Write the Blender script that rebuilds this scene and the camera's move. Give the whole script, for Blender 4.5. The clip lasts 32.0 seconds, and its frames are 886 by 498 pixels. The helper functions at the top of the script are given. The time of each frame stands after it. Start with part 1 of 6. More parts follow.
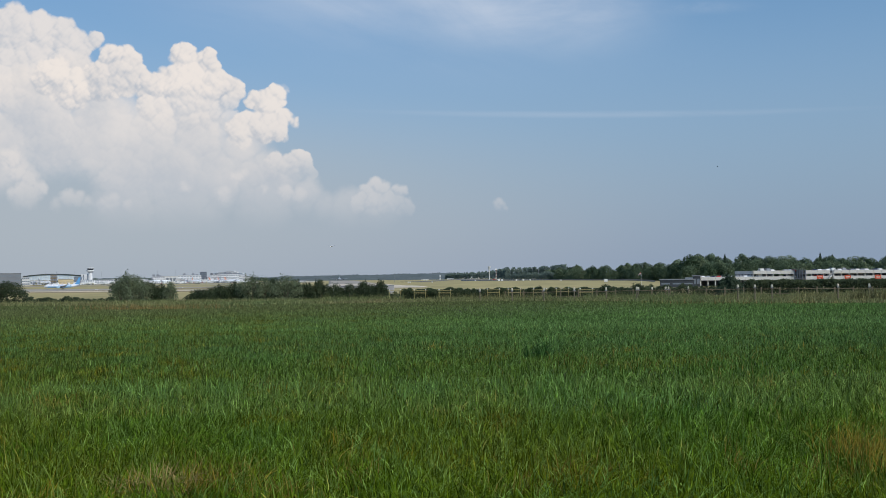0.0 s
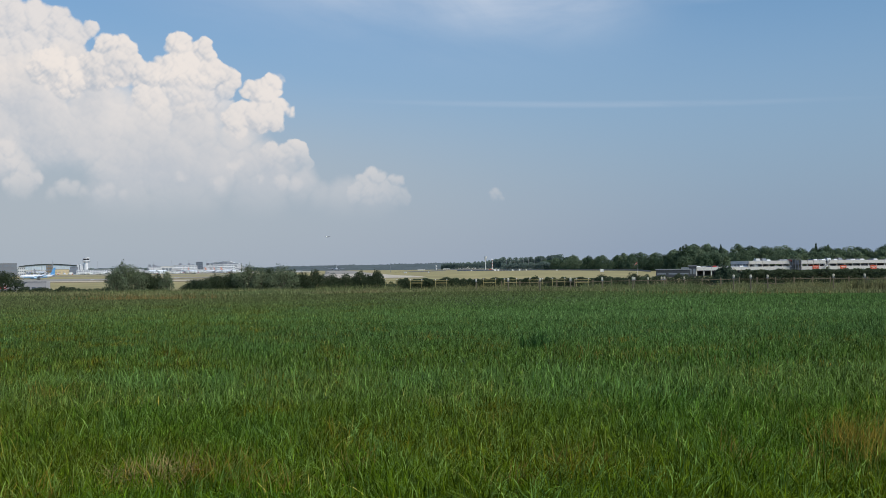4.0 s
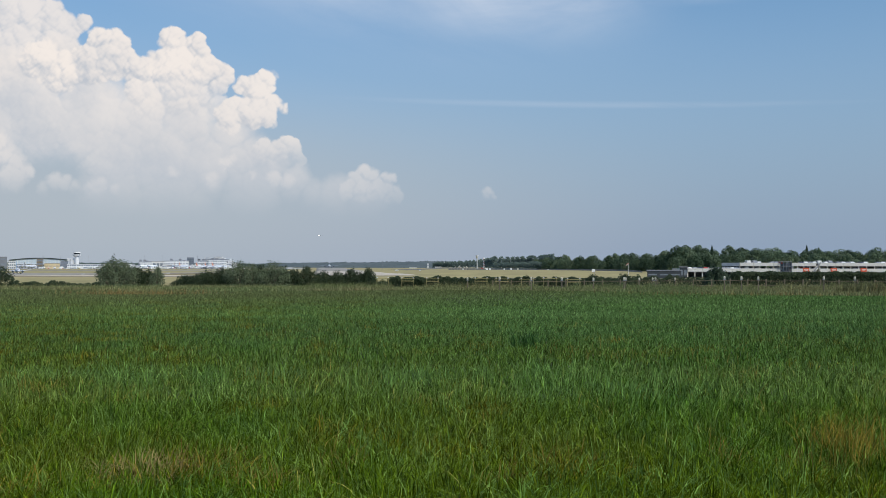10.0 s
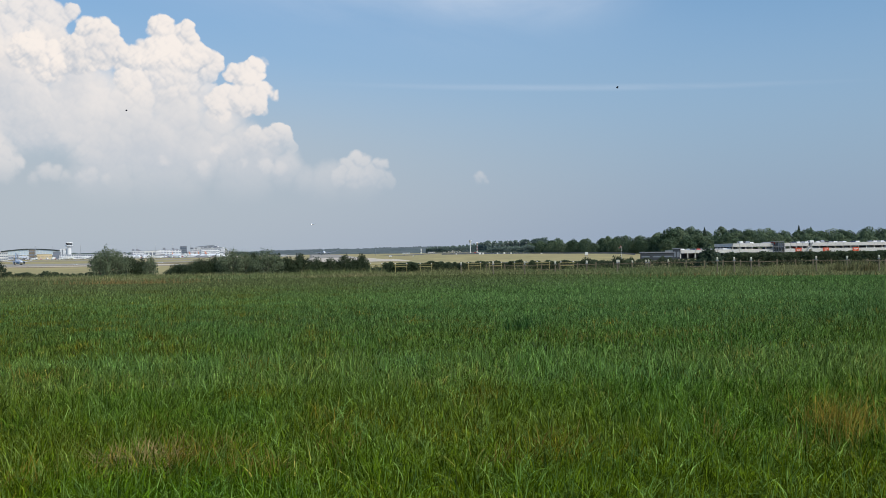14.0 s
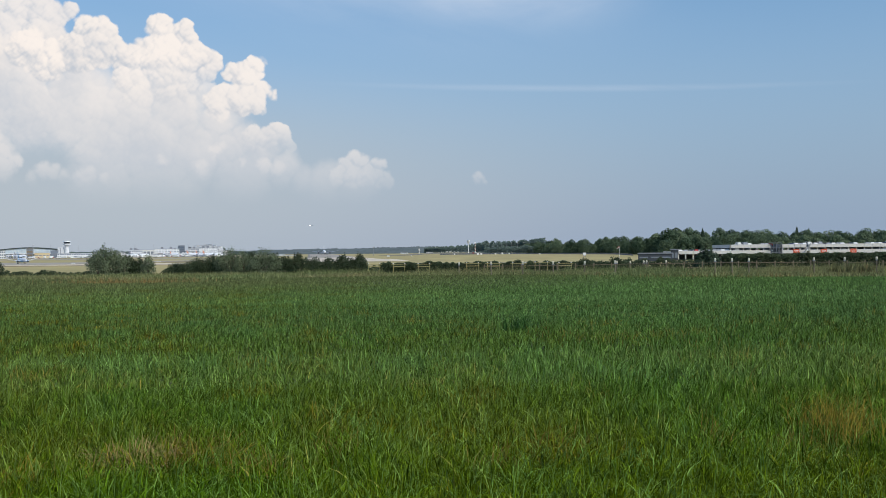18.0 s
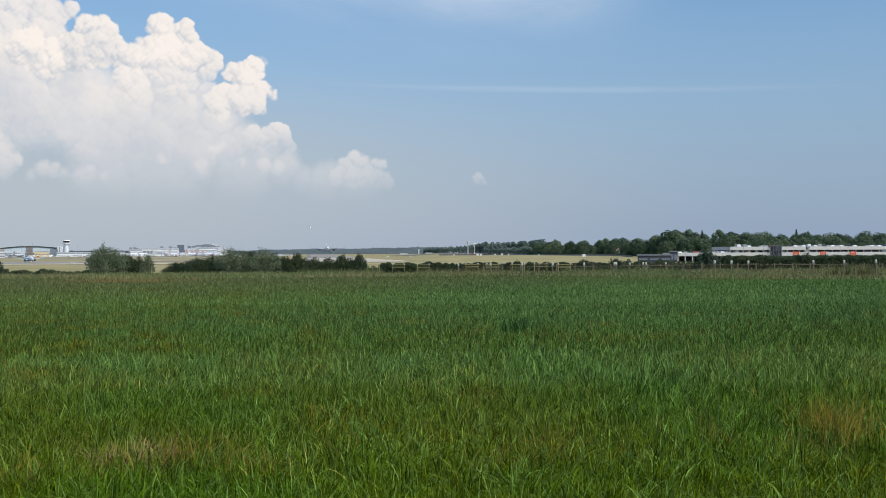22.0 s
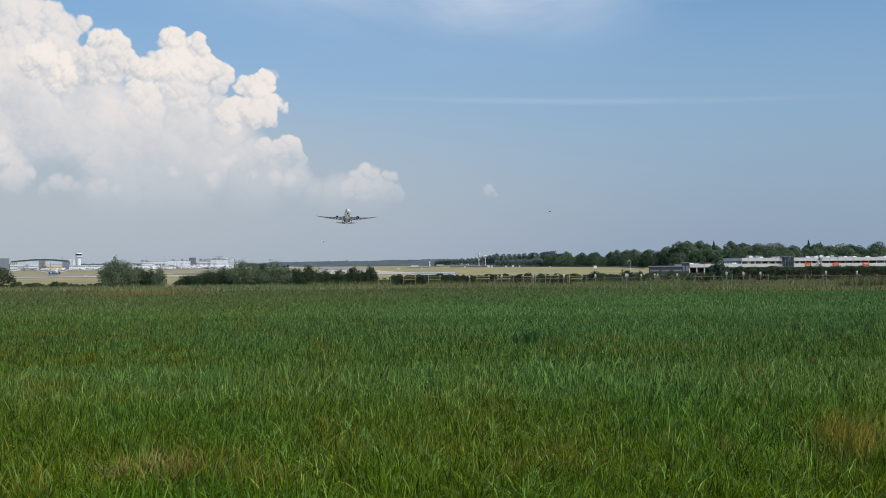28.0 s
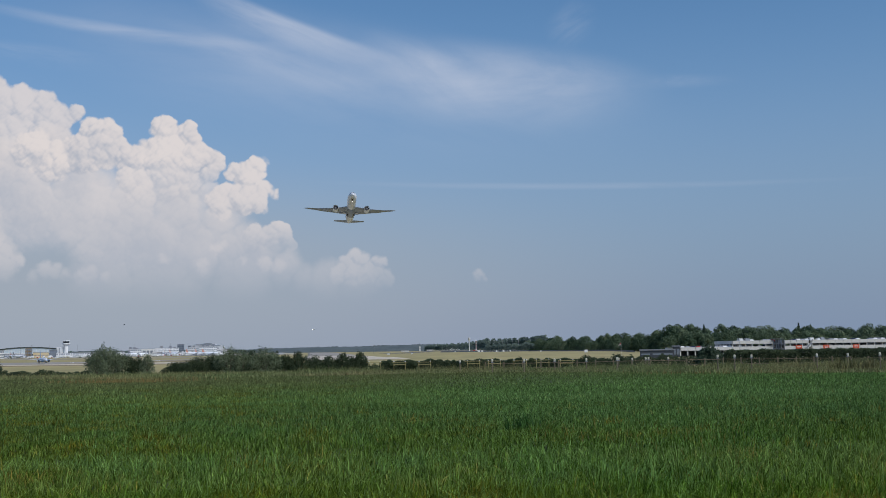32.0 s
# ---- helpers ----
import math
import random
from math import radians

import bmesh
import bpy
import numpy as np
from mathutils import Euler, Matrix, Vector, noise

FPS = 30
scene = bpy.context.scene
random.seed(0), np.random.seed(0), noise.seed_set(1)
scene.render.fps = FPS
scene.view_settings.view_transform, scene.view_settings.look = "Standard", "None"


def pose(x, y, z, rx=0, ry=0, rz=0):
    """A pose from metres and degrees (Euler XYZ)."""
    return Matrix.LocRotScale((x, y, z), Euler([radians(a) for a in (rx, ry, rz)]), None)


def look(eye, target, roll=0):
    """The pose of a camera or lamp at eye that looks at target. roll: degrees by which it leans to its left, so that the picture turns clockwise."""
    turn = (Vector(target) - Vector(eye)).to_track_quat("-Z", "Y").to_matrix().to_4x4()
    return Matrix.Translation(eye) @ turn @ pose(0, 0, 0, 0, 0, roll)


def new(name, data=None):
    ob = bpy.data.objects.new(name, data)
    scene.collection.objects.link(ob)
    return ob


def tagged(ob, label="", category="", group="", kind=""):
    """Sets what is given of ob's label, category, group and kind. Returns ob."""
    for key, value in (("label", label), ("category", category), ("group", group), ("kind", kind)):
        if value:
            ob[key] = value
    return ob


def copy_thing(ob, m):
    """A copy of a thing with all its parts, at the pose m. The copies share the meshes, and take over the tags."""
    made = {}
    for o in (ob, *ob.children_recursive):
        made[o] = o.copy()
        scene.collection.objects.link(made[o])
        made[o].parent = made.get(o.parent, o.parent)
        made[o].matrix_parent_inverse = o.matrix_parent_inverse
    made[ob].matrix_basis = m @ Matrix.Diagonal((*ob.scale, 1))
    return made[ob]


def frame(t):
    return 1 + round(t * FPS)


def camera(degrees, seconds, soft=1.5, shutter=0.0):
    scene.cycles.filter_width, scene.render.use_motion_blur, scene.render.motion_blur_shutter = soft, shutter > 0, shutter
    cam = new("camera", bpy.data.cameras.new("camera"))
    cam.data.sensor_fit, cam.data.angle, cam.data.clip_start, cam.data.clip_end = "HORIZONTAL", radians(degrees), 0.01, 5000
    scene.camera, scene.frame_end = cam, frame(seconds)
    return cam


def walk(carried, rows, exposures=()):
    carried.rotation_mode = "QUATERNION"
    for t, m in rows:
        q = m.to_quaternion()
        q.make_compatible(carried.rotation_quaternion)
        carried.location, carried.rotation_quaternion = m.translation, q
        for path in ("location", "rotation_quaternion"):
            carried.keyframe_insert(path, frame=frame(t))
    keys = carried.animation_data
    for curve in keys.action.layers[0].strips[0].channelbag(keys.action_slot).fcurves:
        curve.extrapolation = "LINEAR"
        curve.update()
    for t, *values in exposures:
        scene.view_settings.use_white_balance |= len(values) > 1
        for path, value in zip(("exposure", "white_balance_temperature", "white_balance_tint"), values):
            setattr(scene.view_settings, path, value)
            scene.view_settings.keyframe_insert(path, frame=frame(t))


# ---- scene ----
cam = camera(46.95, 32.0, soft=0.6)
EYE_Z = 1.7
# seconds, yaw, pitch, roll of the hand-held camera, which stands on one spot
TURNS = [(0, 0.538, 1.695, 0.534), (0.5, 0.505, 1.732, 0.157), (1, 0.529, 1.556, 0.233), (1.5, 0.353, 1.519, 0.241), (2, 0.382, 1.463, 0.564), (2.5, 0.283, 1.257, 0.550),
         (3, 0.338, 1.039, 0.578), (3.5, 0.300, 1.173, 0.550), (5.5, 0.474, 0.929, 0.456), (6, 0.457, 1.214, 0.483), (6.5, 0.339, 1.144, 0.352), (7, 0.401, 1.143, 0.326),
         (7.5, 0.501, 1.056, 0.301), (8, 0.394, 1.390, 0.115), (8.5, 0.234, 1.358, 0.435), (9, 0.000, 1.341, 0.300), (9.5, -0.181, 1.195, 0.297), (10, -0.147, 1.042, -0.111),
         (10.5, -0.146, 0.871, -0.038), (11, -0.161, 0.603, -0.201), (11.5, -0.166, 0.594, -0.153), (12, -0.168, 0.414, 0.175), (12.5, -0.199, 0.300, 0.217), (13, -0.185, 0.193, 0.480),
         (13.5, -0.278, 0.040, 0.575), (14, -0.524, 0.203, 0.718), (14.5, -0.472, 0.088, 0.594), (16.5, -0.716, 0.540, 0.676), (17, -0.665, 0.354, 0.653), (17.5, -0.547, 0.145, 0.618),
         (18, -0.633, 0.207, 0.517), (18.5, -0.700, 0.179, 0.507), (19, -0.813, 0.226, 0.502), (19.5, -0.675, 0.172, 0.469), (20, -0.819, 0.457, 0.334), (20.5, -0.604, 0.168, 0.288),
         (21, -0.630, 0.209, 0.142), (21.5, -0.490, 0.297, 0.192), (22, -0.660, 0.248, 0.240), (22.5, -0.435, 0.370, 0.114), (23, -0.312, 0.301, 0.229), (23.5, -0.492, 0.490, 0.208),
         (24, -0.327, 0.023, 0.285), (24.5, -0.335, 0.143, 0.390), (25, -0.381, 0.053, 0.363), (25.5, -0.470, 0.044, 0.398), (27.5, -0.393, 0.514, 0.310), (28, -0.045, 0.924, 0.385),
         (28.5, -0.001, 1.439, 0.325), (29, 0.063, 1.753, 0.223), (29.5, 0.331, 2.357, 0.147), (30, -0.015, 2.655, 0.309), (30.5, -0.073, 3.388, 0.484), (31, -0.297, 4.214, 0.651),
         (31.5, -0.573, 4.880, 0.559), (32, -0.590, 5.675, 0.790)]
walk(cam, [(t, pose(0, 0, EYE_Z, 90 + p, r, c)) for t, c, p, r in TURNS],
     exposures=[(0, -0.04, 6450, 10), (9, 0.02, 6450, 10), (14, 0.11, 6500, 10), (25, 0.14, 6500, 10), (28, 0.06, 6480, 10), (30, -0.12, 6400, 11), (32, -0.26, 6230, 13)])

# ---- world and sun ----
SUN_EL, SUN_AZ = 46.0, 132.0      # degrees; azimuth clockwise from +y (the view), so behind to the right
world = bpy.data.worlds.new("sky")
scene.world = world
world.use_nodes = True


def nodes_of(tree):
    """Short helpers to add nodes and links."""
    tree.nodes.clear()

    def node(kind, **settings):
        n = tree.nodes.new(kind)
        for k, v in settings.items():
            setattr_safe(n, k, v)
        return n

    def link(a, b):
        tree.links.new(a, b)
    return node, link


def setattr_safe(n, k, v):
    if k == "operation":
        n.operation = v
    elif k == "data_type":
        n.data_type = v
    elif k == "blend_type":
        n.blend_type = v
    elif k == "feature" and v:
        n.feature = v
    elif k == "noise_dimensions":
        n.noise_dimensions = v


# heads of the heaped clouds, bank by bank: bearing, height and radius, in hundredths of the view's depth times 18.05
def heads_of(*rows):
    return [((u - 774) / 100, (441 - v) / 100, r / 100) for u, v, r in rows]


FAR_BANK = heads_of((-20, -10, 50), (0, -8, 40), (40, -7, 36), (75, -2, 34), (98, 12, 28), (118, 20, 20), (140, 6, 12), (20, 60, 60), (80, 60, 50), (110, 70, 36), (-40, 90, 90))
BODY = heads_of((60, 170, 80), (150, 170, 80), (240, 190, 70), (320, 180, 60), (20, 130, 80), (200, 240, 60), (280, 250, 70), (350, 255, 60), (440, 300, 50), (300, 310, 60), (200, 310, 55), (400, 205, 40),
                (470, 262, 34), (510, 292, 28), (545, 312, 22), (90, 100, 60), (-40, 190, 80), (420, 250, 45), (585, 322, 34), (640, 325, 30))
CROWN = heads_of((165, 38, 22), (185, 37, 20), (205, 48, 16), (218, 62, 12), (190, 72, 38), (150, 82, 40), (100, 100, 42), (225, 85, 24), (292, 43, 28), (275, 55, 24), (262, 58, 15), (312, 60, 22),
                 (340, 50, 21), (352, 62, 15), (300, 90, 48), (250, 92, 30), (345, 95, 34), (375, 95, 19), (390, 92, 12), (388, 108, 15), (385, 122, 13), (370, 124, 22), (300, 130, 46), (245, 125, 30), (340, 138, 34),
                 (375, 142, 20), (260, 148, 36), (60, 70, 36))
TURRET = heads_of((465, 104, 17), (477, 102, 10), (445, 112, 15), (426, 114, 13), (418, 124, 8), (445, 130, 24), (470, 128, 11), (470, 150, 22), (490, 160, 11), (440, 164, 32), (410, 155, 18), (470, 178, 17),
                  (481, 192, 7), (400, 176, 26), (503, 222, 17), (489, 230, 20), (514, 234, 11), (521, 250, 11), (470, 242, 26))
SHELF = heads_of((-10, 225, 24), (4, 238, 24), (20, 252, 22), (38, 272, 18), (10, 284, 26), (90, 292, 18), (106, 295, 14), (75, 300, 15), (128, 304, 11), (175, 297, 11), (160, 305, 13), (195, 304, 10),
                 (395, 258, 12), (407, 250, 7), (430, 274, 11), (441, 278, 7), (362, 290, 11), (368, 282, 7), (300, 272, 9), (478, 286, 12), (500, 290, 9))
LOW_BANK = heads_of((641, 272, 15), (655, 276, 13), (622, 286, 15), (680, 285, 12), (698, 305, 11), (665, 300, 22), (640, 305, 24), (610, 308, 15), (690, 320, 13), (857, 308, 9), (866, 314, 7))


def cloud_field(heads):
    """A node group: how far a place in the sky bulges towards the viewer inside the heaped cloud, billows and all."""
    g = bpy.data.node_groups.new("cloud_field", "ShaderNodeTree")
    g.interface.new_socket("P", in_out="INPUT", socket_type="NodeSocketVector")
    g.interface.new_socket("H", in_out="OUTPUT", socket_type="NodeSocketFloat")
    node, link = nodes_of(g)
    gin, gout = node("NodeGroupInput"), node("NodeGroupOutput")
    spot = gin.outputs[0]
    for scale, amount, detail in ((1.1, 0.16, 2), (4.5, 0.10, 3)):
        n = node("ShaderNodeTexNoise", noise_dimensions="2D")
        link(gin.outputs[0], n.inputs["Vector"])
        n.inputs["Scale"].default_value, n.inputs["Detail"].default_value = scale, detail
        sub = node("ShaderNodeVectorMath", operation="SUBTRACT")
        link(n.outputs["Color"], sub.inputs[0])
        sub.inputs[1].default_value = (0.5, 0.5, 0.5)
        add = node("ShaderNodeVectorMath", operation="MULTIPLY_ADD")
        link(sub.outputs[0], add.inputs[0])
        add.inputs[1].default_value = (amount, amount, 0)
        link(spot, add.inputs[2])
        spot = add.outputs[0]
    total = None
    for u, v, r in heads:
        # a dome: r at its middle, nought on its rim
        dist = node("ShaderNodeVectorMath", operation="DISTANCE")
        link(spot, dist.inputs[0])
        dist.inputs[1].default_value = (u, v, 0)
        square = node("ShaderNodeMath", operation="MULTIPLY")
        link(dist.outputs["Value"], square.inputs[0])
        link(dist.outputs["Value"], square.inputs[1])
        h = node("ShaderNodeMath", operation="MULTIPLY_ADD")
        link(square.outputs[0], h.inputs[0])
        h.inputs[1].default_value, h.inputs[2].default_value = -0.75 / r, 0.75 * r
        if total is None:
            total = h.outputs[0]
            continue
        mx = node("ShaderNodeMath", operation="SMOOTH_MAX")
        link(total, mx.inputs[0])
        link(h.outputs[0], mx.inputs[1])
        mx.inputs[2].default_value = 0.07
        total = mx.outputs[0]
    # cauliflower billows at three sizes
    for scale, amount in ((2.0, 0.22), (4.6, 0.12), (10.0, 0.035)):
        vor = node("ShaderNodeTexVoronoi", feature="SMOOTH_F1")
        vor.voronoi_dimensions = "2D"
        link(spot, vor.inputs["Vector"])
        vor.inputs["Scale"].default_value = scale
        vor.inputs["Smoothness"].default_value = 0.30
        square = node("ShaderNodeMath", operation="MULTIPLY")
        link(vor.outputs["Distance"], square.inputs[0])
        link(vor.outputs["Distance"], square.inputs[1])
        ma = node("ShaderNodeMath", operation="MULTIPLY_ADD")
        link(square.outputs[0], ma.inputs[0])
        ma.inputs[1].default_value = -amount
        link(total, ma.inputs[2])
        lift = node("ShaderNodeMath", operation="ADD")
        link(ma.outputs[0], lift.inputs[0])
        lift.inputs[1].default_value = amount * 0.25
        total = lift.outputs[0]
    link(total, gout.inputs[0])
    return g


def build_sky():
    node, link = nodes_of(world.node_tree)
    out = node("ShaderNodeOutputWorld")
    bg = node("ShaderNodeBackground")
    sky = node("ShaderNodeTexSky")
    sky.sky_type = "NISHITA"
    sky.sun_disc = False
    sky.sun_elevation, sky.sun_rotation = radians(SUN_EL), radians(SUN_AZ)
    sky.air_density, sky.dust_density, sky.ozone_density = 1.0, 0.3, 3.0
    co = node("ShaderNodeTexCoord")
    sep = node("ShaderNodeSeparateXYZ")
    link(co.outputs["Generated"], sep.inputs[0])

    def math_(op, a, b=None, clamp=False):
        n = node("ShaderNodeMath", operation=op)
        n.use_clamp = clamp
        for i, v in enumerate((a, b)):
            if v is None:
                continue
            if isinstance(v, (int, float)):
                n.inputs[i].default_value = v
            else:
                link(v, n.inputs[i])
        return n.outputs[0]

    def ramp(v, lo, hi):
        n = node("ShaderNodeMapRange")
        n.interpolation_type = "SMOOTHSTEP"
        link(v, n.inputs[0])
        n.inputs[1].default_value, n.inputs[2].default_value = lo, hi
        return n.outputs[0]

    def mix(fac, a, b):
        n = node("ShaderNodeMix", data_type="RGBA")
        if isinstance(fac, (int, float)):
            n.inputs[0].default_value = fac
        else:
            link(fac, n.inputs[0])
        for i, v in ((6, a), (7, b)):
            if isinstance(v, tuple):
                n.inputs[i].default_value = (*v, 1)
            else:
                link(v, n.inputs[i])
        return n.outputs[2]
    gain = node("ShaderNodeMix", data_type="RGBA", blend_type="MULTIPLY")
    gain.inputs[0].default_value = 1.0
    link(sky.outputs[0], gain.inputs[6])
    gain.inputs[7].default_value = (SKY_GAIN[0], SKY_GAIN[1], SKY_GAIN[2], 1)
    # summer haze: strongest on the horizon, thinning out by about twelve degrees
    up = sep.outputs[2]
    az = math_("ARCTAN2", sep.outputs[0], sep.outputs[1])
    hazed = mix(ramp(up, 0.36, -0.01), gain.outputs[2], mix(ramp(az, -0.15, 0.42), HAZE, CLEAR_HAZE))
    # thin high cloud, by bearing and height

    def wisp(centre, size, tilt, streak, bend, lo, hi, detail=6):
        """A feathered streak: half its length, its width above and below its spine; tilt: how it sinks to the right."""
        c, s = math.cos(radians(tilt)), math.sin(radians(tilt))
        dx, dy = math_("SUBTRACT", az, centre[0]), math_("SUBTRACT", up, centre[1])
        along = math_("ADD", math_("MULTIPLY", dx, c), math_("MULTIPLY", dy, -s))
        across = math_("ADD", math_("MULTIPLY", dx, s), math_("MULTIPLY", dy, c))
        across = math_("SUBTRACT", across, math_("MULTIPLY", math_("MULTIPLY", along, along), bend))
        grain = node("ShaderNodeCombineXYZ")
        link(math_("MULTIPLY", along, streak[0]), grain.inputs[0])
        link(math_("MULTIPLY", across, streak[1]), grain.inputs[1])
        grain.inputs[2].default_value = 40 * centre[0]
        ns = node("ShaderNodeTexNoise")
        link(grain.outputs[0], ns.inputs["Vector"])
        ns.inputs["Scale"].default_value = 1.0
        ns.inputs["Detail"].default_value = detail
        ns.inputs["Roughness"].default_value = 0.6
        ns.inputs["Distortion"].default_value = 0.5
        ex = math_("DIVIDE", along, size[0])
        ey = math_("MAXIMUM", math_("DIVIDE", across, size[1]), math_("DIVIDE", across, -size[2]))
        r = math_("SQRT", math_("ADD", math_("MULTIPLY", ex, ex), math_("MULTIPLY", ey, ey)))
        return math_("MULTIPLY", ramp(r, 1.0, 0.05), ramp(ns.outputs[0], lo, hi))
    veils = [
        (wisp((-0.1316, 0.3072), (0.135, 0.0085, 0.0300), 17.4, (9, 45), 0.25, 0.12, 0.66), 0.62),
        (wisp((0.0684, 0.2643), (0.180, 0.0370, 0.0600), 6, (6, 18), 0, 0.16, 0.75), 0.66),
        (wisp((0.0119, 0.2716), (0.098, 0.0200, 0.0560), 24, (7, 22), 0, 0.18, 0.7), 0.50),
        (wisp((-0.2857, 0.2948), (0.190, 0.0070, 0.0095), 3.6, (7, 60), 0.2, 0.15, 0.70), 0.42),
        (wisp((-0.1455, 0.2766), (0.140, 0.0120, 0.0260), 14, (7, 40), 0, 0.18, 0.7), 0.36),
        (wisp((0.1500, 0.1570), (0.300, 0.0042, 0.0050), 1.6, (6, 90), 0, 0.1, 0.7), 0.21),
        (wisp((-0.0898, 0.2664), (0.380, 0.0620, 0.0850), 8, (4, 12), 0, 0.05, 0.75), 0.38),
        (wisp((0.2343, 0.2508), (0.083, 0.0078, 0.0100), 3, (9, 50), 0, 0.3, 0.75), 0.2),
        (wisp((0.1427, 0.3083), (0.033, 0.0222, 0.0277), -30, (14, 40), 0, 0.35, 0.8), 0.22),
        (wisp((-0.376, 0.2697), (0.089, 0.0111, 0.0144), 2, (7, 50), 0, 0.3, 0.75), 0.22),
    ]
    # thick white haze low under the large cloud
    colour = mix(math_("MULTIPLY", wisp((-0.42, 0.055), (0.75, 0.15, 0.15), 0, (3, 6), 0, -0.6, 0.5, 3), 0.78), hazed, (0.436, 0.484, 0.524))
    for v, amount in veils:
        colour = mix(math_("MULTIPLY", v, amount), colour, CIRRUS)
    # heaped summer clouds far off, as flat coordinates over the horizon ahead
    ahead = math_("MAXIMUM", sep.outputs[1], 0.02)
    uu = math_("MULTIPLY", math_("DIVIDE", sep.outputs[0], ahead), 18.05)
    vv = math_("MULTIPLY", math_("DIVIDE", up, ahead), 18.05)
    place = node("ShaderNodeCombineXYZ")
    link(uu, place.inputs[0])
    link(vv, place.inputs[1])
    drift = node("ShaderNodeTexNoise", noise_dimensions="2D")
    link(place.outputs[0], drift.inputs["Vector"])
    drift.inputs["Scale"].default_value, drift.inputs["Detail"].default_value = 0.9, 3.0
    # bank, fade of its foot, softness of its edge, cover, relief, how far towards shade, haze before it
    for heads, foot, edge, strength, relief, dim, veil in ((FAR_BANK, (2.9, 3.6), (-0.05, 0.07), 0.90, 0.45, 0.16, 0.12), (BODY, (0.75, 1.9), (-0.40, 0.35), 0.90, 0.13, 0.24, 0.12),
                                                           (CROWN, (2.35, 3.45), (-0.045, 0.05), 0.97, 0.50, 0.08, 0.02), (TURRET, (1.55, 2.35), (-0.045, 0.05), 0.95, 0.48, 0.06, 0.04),
                                                           (SHELF, (1.10, 1.75), (-0.08, 0.14), 0.74, 0.45, -0.05, 0.04), (LOW_BANK, (0.85, 2.0), (-0.06, 0.08), 0.82, 0.75, -0.02, 0.0)):
        group = cloud_field(heads)

        def bulge_at(du, dv):
            g = node("ShaderNodeGroup")
            g.node_tree = group
            moved = node("ShaderNodeVectorMath", operation="ADD")
            link(place.outputs[0], moved.inputs[0])
            moved.inputs[1].default_value = (du, dv, 0)
            link(moved.outputs[0], g.inputs[0])
            return g.outputs[0]
        here = bulge_at(0, 0)
        su = math_("DIVIDE", math_("SUBTRACT", here, bulge_at(0.045, 0)), 0.045 / relief)
        sv = math_("DIVIDE", math_("SUBTRACT", here, bulge_at(0, 0.045)), 0.045 / relief)
        cover = math_("MULTIPLY", ramp(here, *edge), math_("MULTIPLY", ramp(vv, *foot), strength))
        cover = math_("MULTIPLY", cover, math_("GREATER_THAN", sep.outputs[1], 0.3))
        # sunlight from behind to the right, on the billows
        steep = math_("SQRT", math_("ADD", 1.0, math_("ADD", math_("MULTIPLY", su, su), math_("MULTIPLY", sv, sv))))
        lit = math_("DIVIDE", math_("ADD", math_("ADD", math_("MULTIPLY", su, 0.52), math_("MULTIPLY", sv, 0.62)), 0.58), steep)
        lit = math_("SUBTRACT", math_("ADD", lit, math_("MULTIPLY", math_("SUBTRACT", drift.outputs[0], 0.5), 1.3)), dim)
        tone = mix(ramp(lit, -0.55, 0.95), CLOUD_SHADE, CLOUD_LIT)
        tone = mix(math_("ADD", math_("MULTIPLY", ramp(vv, 3.4, 1.3), 0.55), veil), tone, CLOUD_HAZE)
        colour = mix(cover, colour, tone)
    link(colour, bg.inputs[0])
    bg.inputs[1].default_value = 1.0
    link(bg.outputs[0], out.inputs[0])


SKY_GAIN = (0.088, 0.115, 0.122)
HAZE, CLEAR_HAZE = (0.318, 0.380, 0.484), (0.262, 0.338, 0.458)
CIRRUS = (0.62, 0.68, 0.78)
CLOUD_SHADE, CLOUD_LIT, CLOUD_HAZE = (0.50, 0.535, 0.59), (0.89, 0.815, 0.755), (0.505, 0.545, 0.60)
build_sky()
sun = new("sun", bpy.data.lights.new("sun", "SUN"))
sun.data.energy, sun.data.angle, sun.data.color = 3.3, radians(0.6), (1.0, 0.95, 0.86)
sun.matrix_world = look((0, 0, 0), (-math.sin(radians(SUN_AZ)) * math.cos(radians(SUN_EL)),
                                    -math.cos(radians(SUN_AZ)) * math.cos(radians(SUN_EL)), -math.sin(radians(SUN_EL))))


